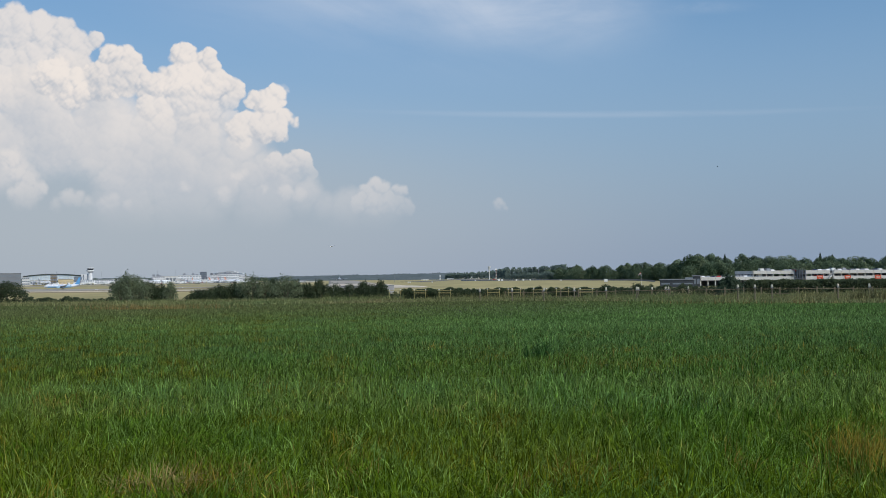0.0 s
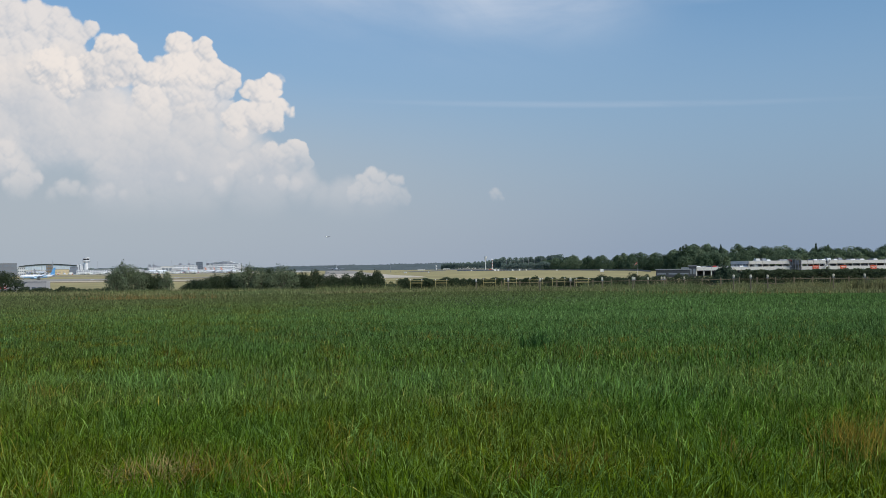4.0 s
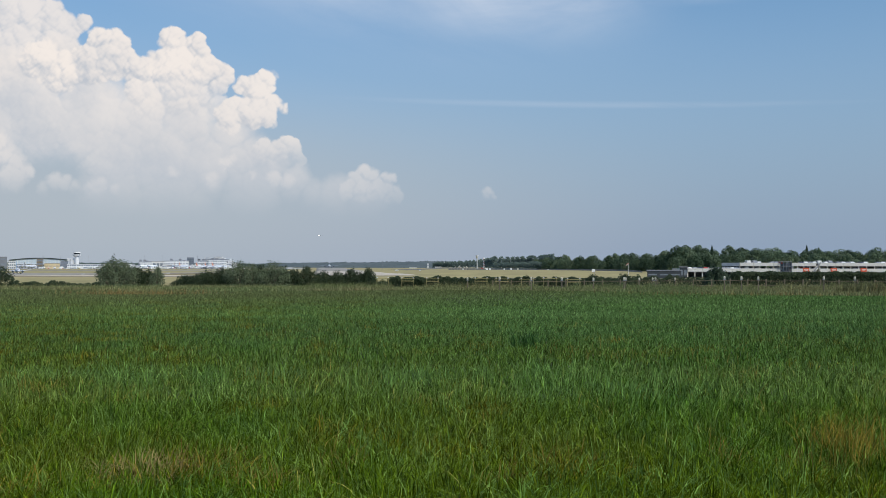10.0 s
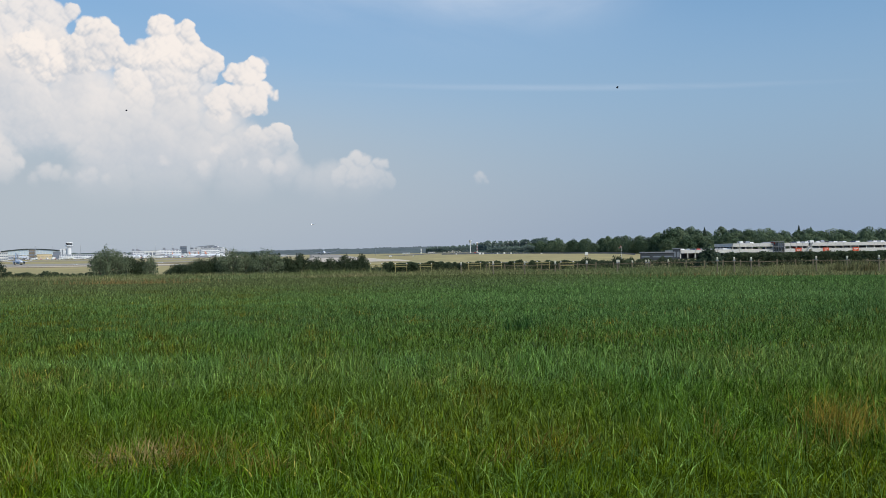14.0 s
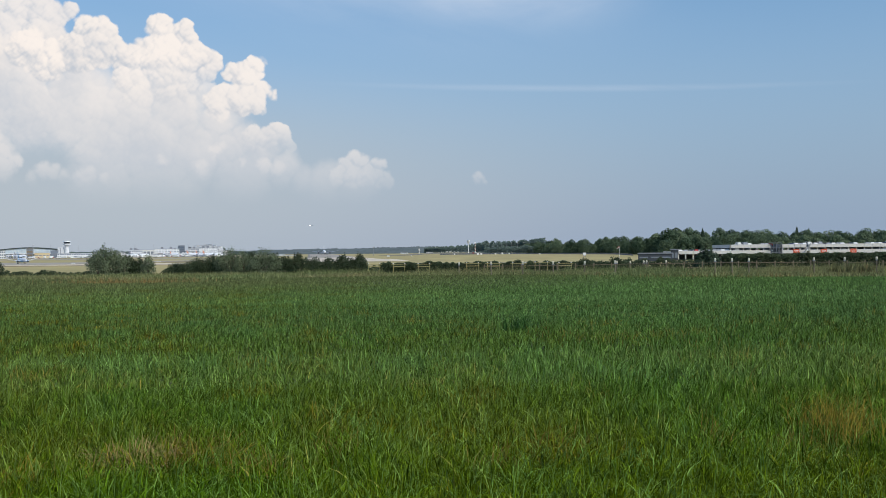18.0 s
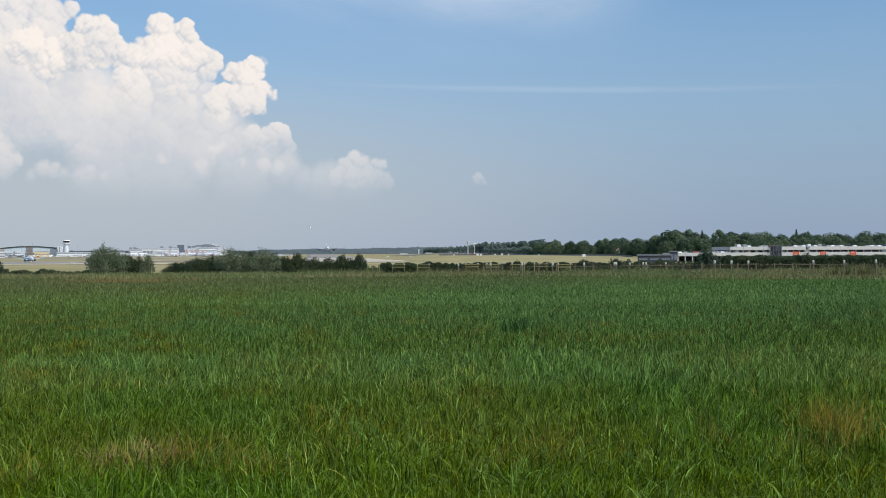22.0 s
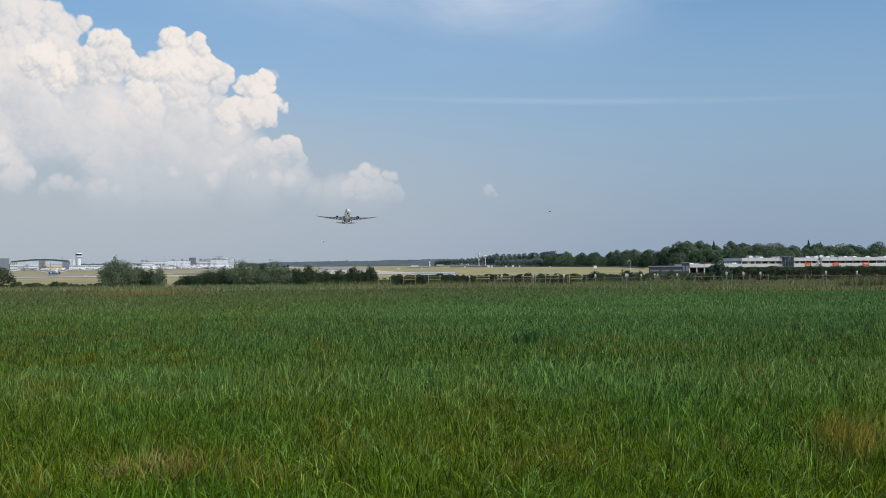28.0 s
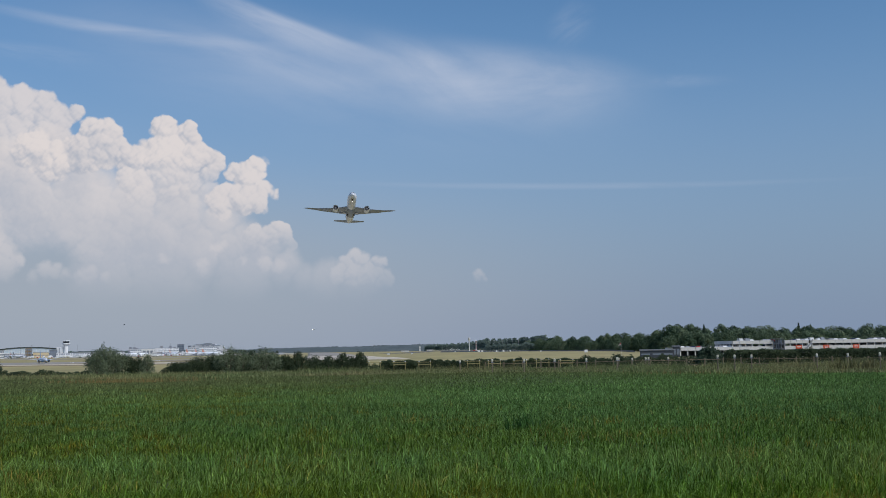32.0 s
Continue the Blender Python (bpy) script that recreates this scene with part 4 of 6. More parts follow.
def ridge(name, line, mat, label, thick=260, steps=1900):
    """A low wooded hill far off, with an uneven treetop outline."""
    pts = np.array(line, float)
    s = np.linspace(0, 1, steps)
    run = np.linspace(0, 1, len(pts))
    cx, cy, top = (np.interp(s, run, pts[:, k]) for k in range(3))
    rng = np.random.default_rng(steps)
    top = top + np.convolve(rng.normal(0, 2.6, steps + 4), np.ones(5) / 5, "valid") + np.convolve(rng.normal(0, 8.0, steps + 60), np.ones(61) / 61, "valid")
    base = ground_z(cx, cy) - 6
    even = np.interp(s, run, pts[:, 2])
    rows = [np.stack([cx, cy + d, base + (t - base) * h], -1) for d, h, t in ((0, 0, even), (thick * 0.7, 0.80, even), (thick * 0.85, 0.94, even), (thick * 0.87, 1.0, top), (thick, 0, even))]
    v = np.stack(rows, 1).reshape(-1, 3)
    a = (np.arange(steps - 1)[:, None] * 5 + np.arange(4)[None]).reshape(-1)
    me = quick_mesh(name, v, np.stack([a, a + 1, a + 6, a + 5], -1))
    me.polygons.foreach_set("use_smooth", [True] * len(me.polygons))
    me.materials.append(mat)
    return tagged(new(name, me), label, "hill", kind="structure")


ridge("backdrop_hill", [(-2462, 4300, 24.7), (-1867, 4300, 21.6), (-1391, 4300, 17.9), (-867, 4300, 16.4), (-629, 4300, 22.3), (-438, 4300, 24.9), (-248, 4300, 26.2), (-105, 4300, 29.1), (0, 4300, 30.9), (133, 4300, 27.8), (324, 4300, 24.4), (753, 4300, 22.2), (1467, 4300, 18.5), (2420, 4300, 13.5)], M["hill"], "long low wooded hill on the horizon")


# ---- airport buildings ----
def lamp_post(x, y, h, label="tall grey apron lamp post"):
    ob = thing("lamp_post", pose(x, y, gz(x, y)), label, "lamp post", "airfield lamp posts")
    part("pole", tube(bmesh.new(), [(0, 0, -0.3), (0, 0, h)], [0.22, 0.12], 8), M["steel"], ob)
    part("lamp_head", boxes((-0.7, 0.7, -0.3, 0.3, h, h + 0.35), bevel=0.08), M["cladding"], ob)
    return ob


def building(name, x0, x1, y, z0, z1, depth, mat, label, rows=0, cols=0, roof=True, category="building", band=0.5):
    """A block with a plinth, storeys of separate windows, a roof edge and roof plant."""
    mid = (x0 + x1) / 2
    ob = thing(name, pose(mid, y, z0, 0, 0, math.degrees(math.atan2(-mid, y))), label, category)
    w, h = (x1 - x0) / 2 * math.cos(math.atan2(mid, y)), z1 - z0
    part("wall", boxes((-w, w, 0, depth, -1.0, h)), mat, ob)
    if roof:
        part("roof", boxes((-w - 0.3, w + 0.3, -0.3, depth + 0.3, h, h + 0.5)), M["steel"], ob, "grey metal roof edge")
    if rows and cols:
        cw, ch = 2 * w / cols, h / rows
        me = None
        for r in range(rows):
            for c in range(cols):
                if me is None:
                    bm = boxes((-cw * 0.38, cw * 0.38, -0.12, 0.1, -ch * band / 2, ch * band / 2))
                    wdw = part("window", bm, M["far_glass"], ob)
                    me = wdw.data
                else:
                    wdw = new("window", me)
                    wdw.parent = ob
                wdw.location = (-w + cw * (c + 0.5), 0, ch * (r + 0.5))
    return ob


def control_tower(x, y, z, h):
    ob = thing("control_tower", pose(x, y, z), "white concrete airport control tower with a glazed cab", "tower")
    r = h * 0.128

    def ring(z0, z1, r0, r1, n=24):
        return loft(bmesh.new(), [[(rr * math.cos(a), rr * math.sin(a), zz) for a in (2 * math.pi * k / n for k in range(n))] for zz, rr in ((z0, r0), (z1, r1))])
    part("shaft", ring(0, h * 0.72, r, r * 0.92), M["white"], ob)
    part("flare", ring(h * 0.66, h * 0.76, r * 0.95, r * 1.75), M["white"], ob)
    part("gallery", ring(h * 0.76, h * 0.82, r * 1.75, r * 1.75), M["white"], ob)
    part("cab_glass", ring(h * 0.82, h * 0.925, r * 1.25, r * 1.5), M["window"], ob, "dark raked cab windows")
    part("cab_roof", ring(h * 0.925, h * 0.97, r * 1.65, r * 1.5), M["white"], ob)
    part("antenna", tube(bmesh.new(), [(0, 0, h * 0.96), (0, 0, h * 1.1)], [0.15, 0.08], 6), M["steel"], ob)
    part("stair_block", boxes((-r * 4.0, -r * 1.5, -r, r, 0, h * 0.60)), M["white"], ob)
    part("stair_block", boxes((-r * 2.9, -r * 2.6, -r - 0.25, -r, 0, h * 0.55)), M["grey"], ob)
    part("base_block", boxes((-r * 5, r * 3.0, -r * 1.6, r * 2, -1, h * 0.2)), M["white"], ob)
    return ob


control_tower(-694.4, 1950, gz(-600, 1950), 32.08)
building("hangar", -709.4, -636.3, 1500, gz(-640, 1500), 16.08, 60, M["grey"], "large grey metal-clad hangar with a flat roof", 3, 7, band=0.3)
building("office_building", -720.2, -707.1, 1700, gz(-700, 1700), 11.34, 30, M["cladding"], "white office building with window bands", 3, 4)


def pier_bridge(x0, x1, y, z0, z1):
    """A glazed bridge under a long, low arched roof on raking legs."""
    ob = thing("pier_bridge", pose((x0 + x1) / 2, y, z0), "glazed passenger bridge under a long dark arched roof", "bridge")
    w, h = (x1 - x0) / 2, z1 - z0
    n = 28
    arch = [(-w + 2 * w * k / n, h * (0.80 + 0.20 * math.sin(math.pi * k / n))) for k in range(n + 1)]
    part("roof", loft(bmesh.new(), [[(px, -8, pz - 2.2), (px, 8, pz - 2.2), (px, 9, pz), (px, -9, pz)] for px, pz in arch]), M["roof"], ob)
    # the pale sky in the glazing is its base colour, on a dull surface
    part("glazing", loft(bmesh.new(), [[(px, -7, h * 0.40), (px, 7, h * 0.40), (px, 7, pz - 2.2), (px, -7, pz - 2.2)] for px, pz in arch]), material("sky_toned_glass", (0.60, 0.68, 0.75), (0.52, 0.60, 0.67), 0.1, 1, 0.55), ob, "glass wall painted in the sky's pale blue")
    part("deck", boxes((-w, w, -8, 8, h * 0.34, h * 0.40)), M["white"], ob)
    post = boxes((-0.18, 0.18, -7.3, -7.05, h * 0.4, h * 0.78))
    me = part("mullion", post, M["white"], ob)
    for k in range(1, 22):
        o = new("mullion", me.data)
        o.parent, o.location = ob, (-w + 2 * w * k / 22, 0, 0)
    me.location.x = -w
    leg = None
    for px in (-w * 0.9, -w * 0.3, w * 0.3, w * 0.9):
        if leg is None:
            leg = part("leg", boxes((-1.2, 1.2, -6, 6, -1, h * 0.34)), M["cladding"], ob)
            o = leg
        else:
            o = new("leg", leg.data)
            o.parent = ob
        o.location.x = px
    return ob


pier_bridge(-947.0, -814.9, 2250, gz(-800, 2250), 21.61)
building("fire_station", -690.1, -663.4, 1780, gz(-700, 1780), 7.47, 30, M["sand"], "long low buff-yellow airport building", 1, 4, band=0.12)
building("rescue_tower", -696.0, -684.3, 1760, gz(-700, 1760), 15.32, 12, M["timber"], "brown brick watch building with dark windows", 3, 3)
part("mast", tube(bmesh.new(), [(-683.3, 1755, gz(-700, 1755)), (-683.3, 1755, 21.08)], [0.5, 0.3], 6), M["steel"])
tagged(bpy.data.objects["mast"], "thin grey steel mast beside the watch building", "mast")
building("glass_hall", -707.1, -692.4, 1900, gz(-700, 1900), 11.96, 30, M["grey"], "blue-grey glazed terminal hall", 2, 5, band=0.7)
building("cargo_shed", -768.4, -731.5, 1850, gz(-760, 1850), 4.88, 30, M["cladding"], "low white cargo shed on the apron", 1, 8)
building("pier_building", -687.2, -618.5, 1880, gz(-640, 1880), 6.42, 30, M["white"], "long low white passenger pier", 2, 16)
rng = np.random.default_rng(5)
for px0, px1, top, mat, label, rows, cols in (
        (-611.9, -592.6, 9.70, M["cladding"], "white terminal block with window bands", 3, 5),
        (-600.2, -574.8, 12.01, M["cladding"], "pale stepped terminal block", 3, 6),
        (-557.1, -532.5, 9.32, M["white"], "white terminal pier with dark window bands", 2, 7),
        (-552.4, -504.7, 14.07, M["white"], "tall white terminal block with long window bands", 4, 8),
        (-495.1, -470.0, 14.80, M["cladding"], "white terminal block with plant on its roof", 4, 7),
        (-465.5, -429.3, 15.62, M["white"], "long white terminal building in storeys", 4, 10),
        (-654.6, -575.3, 5.24, M["white"], "long low white pier with a window band", 1, 18),
        (-541.7, -406.0, 6.08, M["cladding"], "long pale passenger pier along the apron", 2, 26),
        (-451.3, -421.5, 10.26, M["cladding"], "low white terminal wing", 2, 8)):
    b = building("terminal_building", px0, px1, 2030 + float(rng.uniform(0, 60)), gz(-500, 2050), top, 40, mat, label, rows, cols, band=0.3)
    w = (px1 - px0) / 2
    for k in range(3):
        cx = float(rng.uniform(-w * 0.8, w * 0.8))
        part("roof_plant", boxes((cx - 2.5, cx + 2.5, 6, 12, top - gz(-500, 2050) + 0.5, top - gz(-500, 2050) + 2 + float(rng.random()) * 2.5)), M["steel"], b)
# small annexes, stores and boarding lounges before the terminal
ANNEX = [(M["cladding"], "low white annex beside the terminal"), (M["white"], "small white boarding lounge on the apron"), (M["concrete"], "low pale concrete store by the apron"), (M["parapet"], "low off-white workshop by the apron")]
for k in range(34):
    b = float(rng.uniform(-0.312, -0.196)) if k < 26 else float(rng.uniform(-0.41, -0.345))
    yy, wide = float(rng.uniform(1935, 2010)), float(rng.uniform(5, 15))
    high = float(rng.uniform(2.2, 6.5)) * (1.5 if k % 7 == 0 else 1)
    mat, label = ANNEX[k % 4]
    z0 = gz(b * yy, yy)
    bb = building("terminal_annex", b * yy - wide / 2, b * yy + wide / 2, yy, z0, z0 + high + 1.5, 12, mat, label, 1, 3, band=0.22)
    part("roof_plant", boxes((-wide * 0.2, wide * 0.1, 3, 6, high + 2.0, high + 3.4), bevel=0.1), M["cladding"], bb)


def stepped_roof(x0, x1, y, z0, tiers):
    """Set-back upper storeys on a terminal block, each a white tier with a dark glazed band."""
    mid, w = (x0 + x1) / 2, (x1 - x0) / 2
    ob = thing("terminal_building", pose(mid, y, z0), "white set-back terminal with stepped upper storeys", "building")
    z = 0.0
    for share, off, high in tiers:
        part("tier", boxes((w * (off - share), w * (off + share), 0, 14, z, z + high)), M["white"], ob)
        part("window_band", boxes((w * (off - share * 0.94), w * (off + share * 0.94), -0.1, 0.1, z + high * 0.35, z + high * 0.7)), M["far_glass"], ob)
        part("eaves", boxes((w * (off - share) - 0.5, w * (off + share) + 0.5, -0.8, 14.5, z + high, z + high + 0.35)), M["cladding"], ob)
        z += high + 0.35
    return ob


stepped_roof(-500, -418, 2095, gz(-460, 2095), ((0.8, 0.0, 16.5), (0.72, -0.05, 2.4), (0.5, -0.1, 2.0), (0.2, 0.05, 1.6)))
building("hotel_block", -543.4, -528.8, 2190, gz(-500, 2190), 21.81, 20, M["dark"], "dark blue-grey tower block above the terminal", 5, 4, band=0.5)
for px, top, wpx in ((-673.8, 14.48, 26), (-509.7, 10.51, 30), (-769.6, 8.74, 40)):
    building("distant_shed", px - wpx, px + wpx, 2420, gz(-500, 2420), top, 30, M["cladding"], "distant pale airport shed", 1, 6)
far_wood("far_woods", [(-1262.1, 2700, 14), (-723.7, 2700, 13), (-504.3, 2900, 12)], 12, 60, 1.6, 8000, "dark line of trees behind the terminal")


def service_truck(m, paint, label):
    ob = thing("service_truck", m, label, "truck", "apron vehicles")
    part("cab", boxes((-3.4, -1.9, -1.1, 1.1, 0.5, 2.3), bevel=0.12), paint, ob)
    part("cab_window", boxes((-3.43, -3.38, -0.9, 0.9, 1.4, 2.1)), M["window"], ob)
    part("load_box", boxes((-1.7, 3.4, -1.2, 1.2, 0.8, 3.4), bevel=0.05), M["white"], ob)
    for wx in (-2.7, 1.2, 2.4):
        for wy in (-1.05, 1.05):
            part("wheel", tube(bmesh.new(), [(wx, wy - 0.14, 0.45), (wx, wy + 0.14, 0.45)], [0.45, 0.45], 12), M["rubber"], ob)
    return ob


rng = np.random.default_rng(31)
trucks = [service_truck(pose(-620, 1700, gz(-620, 1700)), M["white"], "white airport service truck on the apron"),
          service_truck(pose(-600, 1705, gz(-600, 1705), 0, 0, 40), M["yellow"], "yellow-cabbed airport service truck on the apron"),
          service_truck(pose(-585, 1700, gz(-585, 1700), 0, 0, 170), M["red"], "red-cabbed airport service truck on the apron")]
for lo, hi, n in ((-0.405, -0.33, 30), (-0.31, -0.20, 60)):
    for k in range(n):
        ty = float(rng.uniform(1690, 1930))
        tx = float(rng.uniform(lo, hi)) * ty
        copy_thing(trucks[k % 3 if k % 2 else 0], pose(tx, ty, gz(tx, ty) + 0.2, 0, 0, float(rng.uniform(0, 360))))
flood = lamp_post(-700, 1800, 24, "tall apron floodlight mast")
for b, ty in ((-0.40, 1810), (-0.372, 1850), (-0.345, 1800), (-0.29, 1900), (-0.272, 1850), (-0.255, 1900), (-0.238, 1870), (-0.222, 1900), (-0.205, 1950)):
    copy_thing(flood, pose(b * ty, ty, gz(b * ty, ty)))
# sheds and greenhouses beyond the grass
for p0, p1, yy, top, label in ((-288.3, -273.6, 1900, 6.60, "low white shed beside the runway"),
                               (-70.0, -53.5, 2300, 8.09, "low pale roofed shed beyond the runway"),
                               (-29.4, -26.6, 2300, 11.10, "small white hut with a tower"),
                               (-12.2, 2.5, 2200, 6.31, "low white shed by the far trees"),
                               (5.3, 63.8, 2400, 14.49, "long pale glasshouse roofs on the rise")):
    building("airfield_shed", p0, p1, yy, gz(p0, yy), gz(p0, yy) + 2.6 if p1 - p0 < 30 and p1 - p0 > 8 else max(top, gz(p0, yy) + 3), 18, M["cladding"], label, 1, 3, band=0.15, category="shed")


# ---- masts, lights and signs on the airfield ----
def radar_mast(x, y, h):
    ob = thing("radar_mast", pose(x, y, gz(x, y)), "slim white and red banded radar mast with huts at its foot", "mast")
    for k in range(7):
        part("mast_section", tube(bmesh.new(), [(0, 0, h * k / 7), (0, 0, h * (k + 1) / 7)], [0.5 - 0.02 * k, 0.48 - 0.02 * k], 10), M["white"] if k % 2 else M["faded_red"], ob)
    part("platform", boxes((-1, 1, -1, 1, h, h + 0.4)), M["white"], ob)
    part("scanner", boxes((-1.2, 1.2, -0.3, 0.3, h + 0.4, h + 1.2), bevel=0.1), M["white"], ob)
    part("hut", boxes((-3.2, -1.2, -1.2, 1.2, -0.5, 1.8)), M["red"], ob, "red equipment hut")
    part("hut", boxes((1.2, 3.4, -1.2, 1.2, -0.5, 1.8)), M["white"], ob, "white equipment hut")
    return ob


radar_mast(49.0, 1150, 12.1)
ob = thing("water_tower", pose(46.8, 1300, gz(60, 1300)), "pale concrete water tower with a flared bowl", "tower")
h = 17.4
part("stem", tube(bmesh.new(), [(0, 0, -1), (0, 0, h * 0.62), (0, 0, h * 0.8)], [0.55, 0.5, 0.55], 14), M["cladding"], ob)
part("bowl", tube(bmesh.new(), [(0, 0, h * 0.72), (0, 0, h * 0.92), (0, 0, h)], [0.6, 1.7, 1.8], 18), M["cladding"], ob)


def equipment_box(x, y, w, h, mat, label):
    ob = thing("equipment_cabinet", pose(x, y, gz(x, y)), label, "cabinet")
    part("body", boxes((-w / 2, w / 2, -0.6, 0.6, 0.25, h), bevel=0.05), mat, ob)
    part("lid", boxes((-w / 2 - 0.1, w / 2 + 0.1, -0.7, 0.7, h, h + 0.12)), M["steel"], ob)
    for sd in (-1, 1):
        part("foot", boxes((sd * (w / 2 - 0.2) - 0.1, sd * (w / 2 - 0.2) + 0.1, -0.4, 0.4, -0.3, 0.25)), M["steel"], ob)
    return ob


for bx, by, bw, bh in ((40.9, 900, 3.0, 3.2), (43.9, 905, 2.6, 3.0), (59.5, 950, 2.2, 2.6), (66.5, 960, 2.6, 3.0), (74.4, 980, 2.0, 2.6), (93.1, 880, 2.4, 1.8),
                       (22.2, 1000, 2.0, 2.0), (-21.9, 1100, 2.4, 2.2), (-51.2, 1200, 5.0, 3.0), (-350.0, 1000, 5.0, 1.6), (-240.2, 900, 5.0, 1.6)):
    equipment_box(bx, by, bw * 0.62, bh * 0.62, M["white"], "white airfield equipment cabinet on the dry grass")


post = lamp_post(70.6, 1250, 13)
for px in (75.5, 80.3, 85.9, 91.4, 97.6, 105.2, 113.5, 119.8, 126.0):
    copy_thing(post, pose(px, 1250, gz(px, 1250)))
mast2 = lamp_post(-85.6, 1500, 11.98, "pale slender mast beside the runway")


def marker_board(x, y):
    ob = thing("marker_board", pose(x, y, gz(x, y)), "white square marker board on two posts", "sign")
    top = 1.13 - gz(x, y)
    part("panel", boxes((-0.75, 0.75, -0.05, 0.05, top - 1.3, top), bevel=0.02), M["white"], ob)
    for s in (-0.5, 0.5):
        part("post", tube(bmesh.new(), [(s, 0.08, -0.3), (s, 0.08, top - 0.2)], [0.06, 0.06], 8), M["steel"], ob)
    return ob


marker_board(72.0, 480)


def windsock(x, y, h):
    ob = thing("windsock", pose(x, y, gz(x, y)), "orange and white windsock on a thin pole", "windsock")
    part("pole", tube(bmesh.new(), [(0, 0, -0.3), (0, 0, h)], [0.09, 0.06], 8), M["white"], ob)
    for k in range(4):
        r0, r1 = 0.34 - 0.05 * k, 0.34 - 0.05 * (k + 1)
        p0, p1 = Vector((-0.1 - 0.34 * k, 0, h - 0.2 - 0.30 * k)), Vector((-0.1 - 0.34 * (k + 1), 0, h - 0.2 - 0.30 * (k + 1)))
        part("sleeve", tube(bmesh.new(), [p0, p1], [r0, r1], 12), M["orange"] if k % 2 == 0 else M["white"], ob)
    return ob


windsock(99.6, 540, 7.40)


# ---- road fence, posts and approach lights ----
FENCE_Y = 112.0


def rail_fence(x0, x1, y, label):
    ob = thing("rail_fence", pose(x0, y, 0), label, "fence")
    n = int((x1 - x0) / 2.0)
    post = boxes((-0.06, 0.06, -0.06, 0.06, -0.4, 1.32), bevel=0.012)
    me = None
    for k in range(n + 1):
        px = 2.0 * k
        if me is None:
            o = part("post", post, M["timber"], ob)
            me = o.data
        else:
            o = new("post", me)
            o.parent = ob
        o.location = (px, 0, gz(x0 + px, y))
        o.rotation_euler = (0, radians((k * 37 % 7 - 3) * 0.7), 0)
    for k in range(n):
        for hz in (0.62, 1.12):
            a, b = gz(x0 + 2 * k, y), gz(x0 + 2 * k + 2, y)
            bm = tube(bmesh.new(), [(2.0 * k, -0.09, a + hz + (k * 13 % 5 - 2) * 0.012), (2.0 * k + 2.0, -0.09, b + hz + (k * 17 % 5 - 2) * 0.012)], [0.036, 0.036], 4)
            part("rail", bm, M["timber"], ob)
    return ob


rail_fence(5.8, 53.1, FENCE_Y, "weathered timber post and rail fence along the meadow")


def light_post(x, y, top):
    """A stout post with a round white lamp head."""
    z = gz(x, y)
    ob = thing("approach_light", pose(x, y, z), "pale post with a round white approach light on top", "light", "approach light posts")
    h = top - z
    part("post", tube(bmesh.new(), [(0, 0, -0.4), (0, 0, h - 0.28)], [0.058, 0.046], 8), M["post_paint"], ob)
    part("bracket", boxes((-0.11, 0.11, -0.05, 0.05, h - 0.34, h - 0.26)), M["steel"], ob)
    part("lamp_head", tube(bmesh.new(), [(0, 0, h - 0.27), (0, 0, h - 0.2), (0, 0, h - 0.06), (0, 0, h)], [0.04, 0.09, 0.095, 0.05], 12), M["cream"], ob)
    return ob


for lx, ly, lz in ((2.77, 104, 0.72),
                   (5.58, 96, 0.83),
                   (8.56, 96, 0.82),
                   (11.43, 96, 0.80),
                   (14.71, 98, 0.77),
                   (17.46, 97, 0.82),
                   (19.44, 107, 0.70),
                   (21.84, 112, 0.61),
                   (23.32, 112, 0.66),
                   (23.42, 111, 0.67),
                   (25.63, 92, 0.97),
                   (27.16, 92, 0.96),
                   (29.00, 93, 0.94),
                   (34.60, 92, 0.97),
                   (36.59, 90, 0.97),
                   (39.43, 90, 1.01),
                   (25.80, 112, 0.65)):
    light_post(lx, ly, lz)


def light_bar(x, y, top, w=1.5):
    """A yellow frangible frame that carries a row of small lamps."""
    z = gz(x, y)
    ob = thing("light_bar", pose(x, y, z), "yellow metal approach light bar on two legs", "light", "approach light bars")
    h = top - z
    for k in (-1, 1):
        part("leg", tube(bmesh.new(), [(k * w / 2, 0, -0.4), (k * w / 2, 0, h)], [0.032, 0.032], 6), M["yellow"], ob)
    part("crossbar", boxes((-w / 2 - 0.1, w / 2 + 0.1, -0.04, 0.04, h - 0.38, h - 0.3)), M["yellow"], ob)
    part("crossbar", boxes((-w / 2 - 0.25, w / 2 + 0.25, -0.035, 0.035, h - 0.06, h)), M["yellow"], ob)
    for k in range(2):
        lx = -w / 2 + w * k
        part("lamp", tube(bmesh.new(), [(lx, -0.02, h), (lx, -0.02, h + 0.08), (lx, -0.02, h + 0.13)], [0.05, 0.09, 0.06], 8), M["cladding"], ob)
    return ob


for lx, ly, lz in ((-7.63, 135, 0.49), (-4.34, 135, 0.47), (-1.05, 135, 0.45), (5.10, 128, 0.56), (7.73, 128, 0.54), (10.58, 124, 0.56), (13.32, 124, 0.62), (16.21, 124, 0.53)):
    light_bar(lx, ly, lz - 0.22)


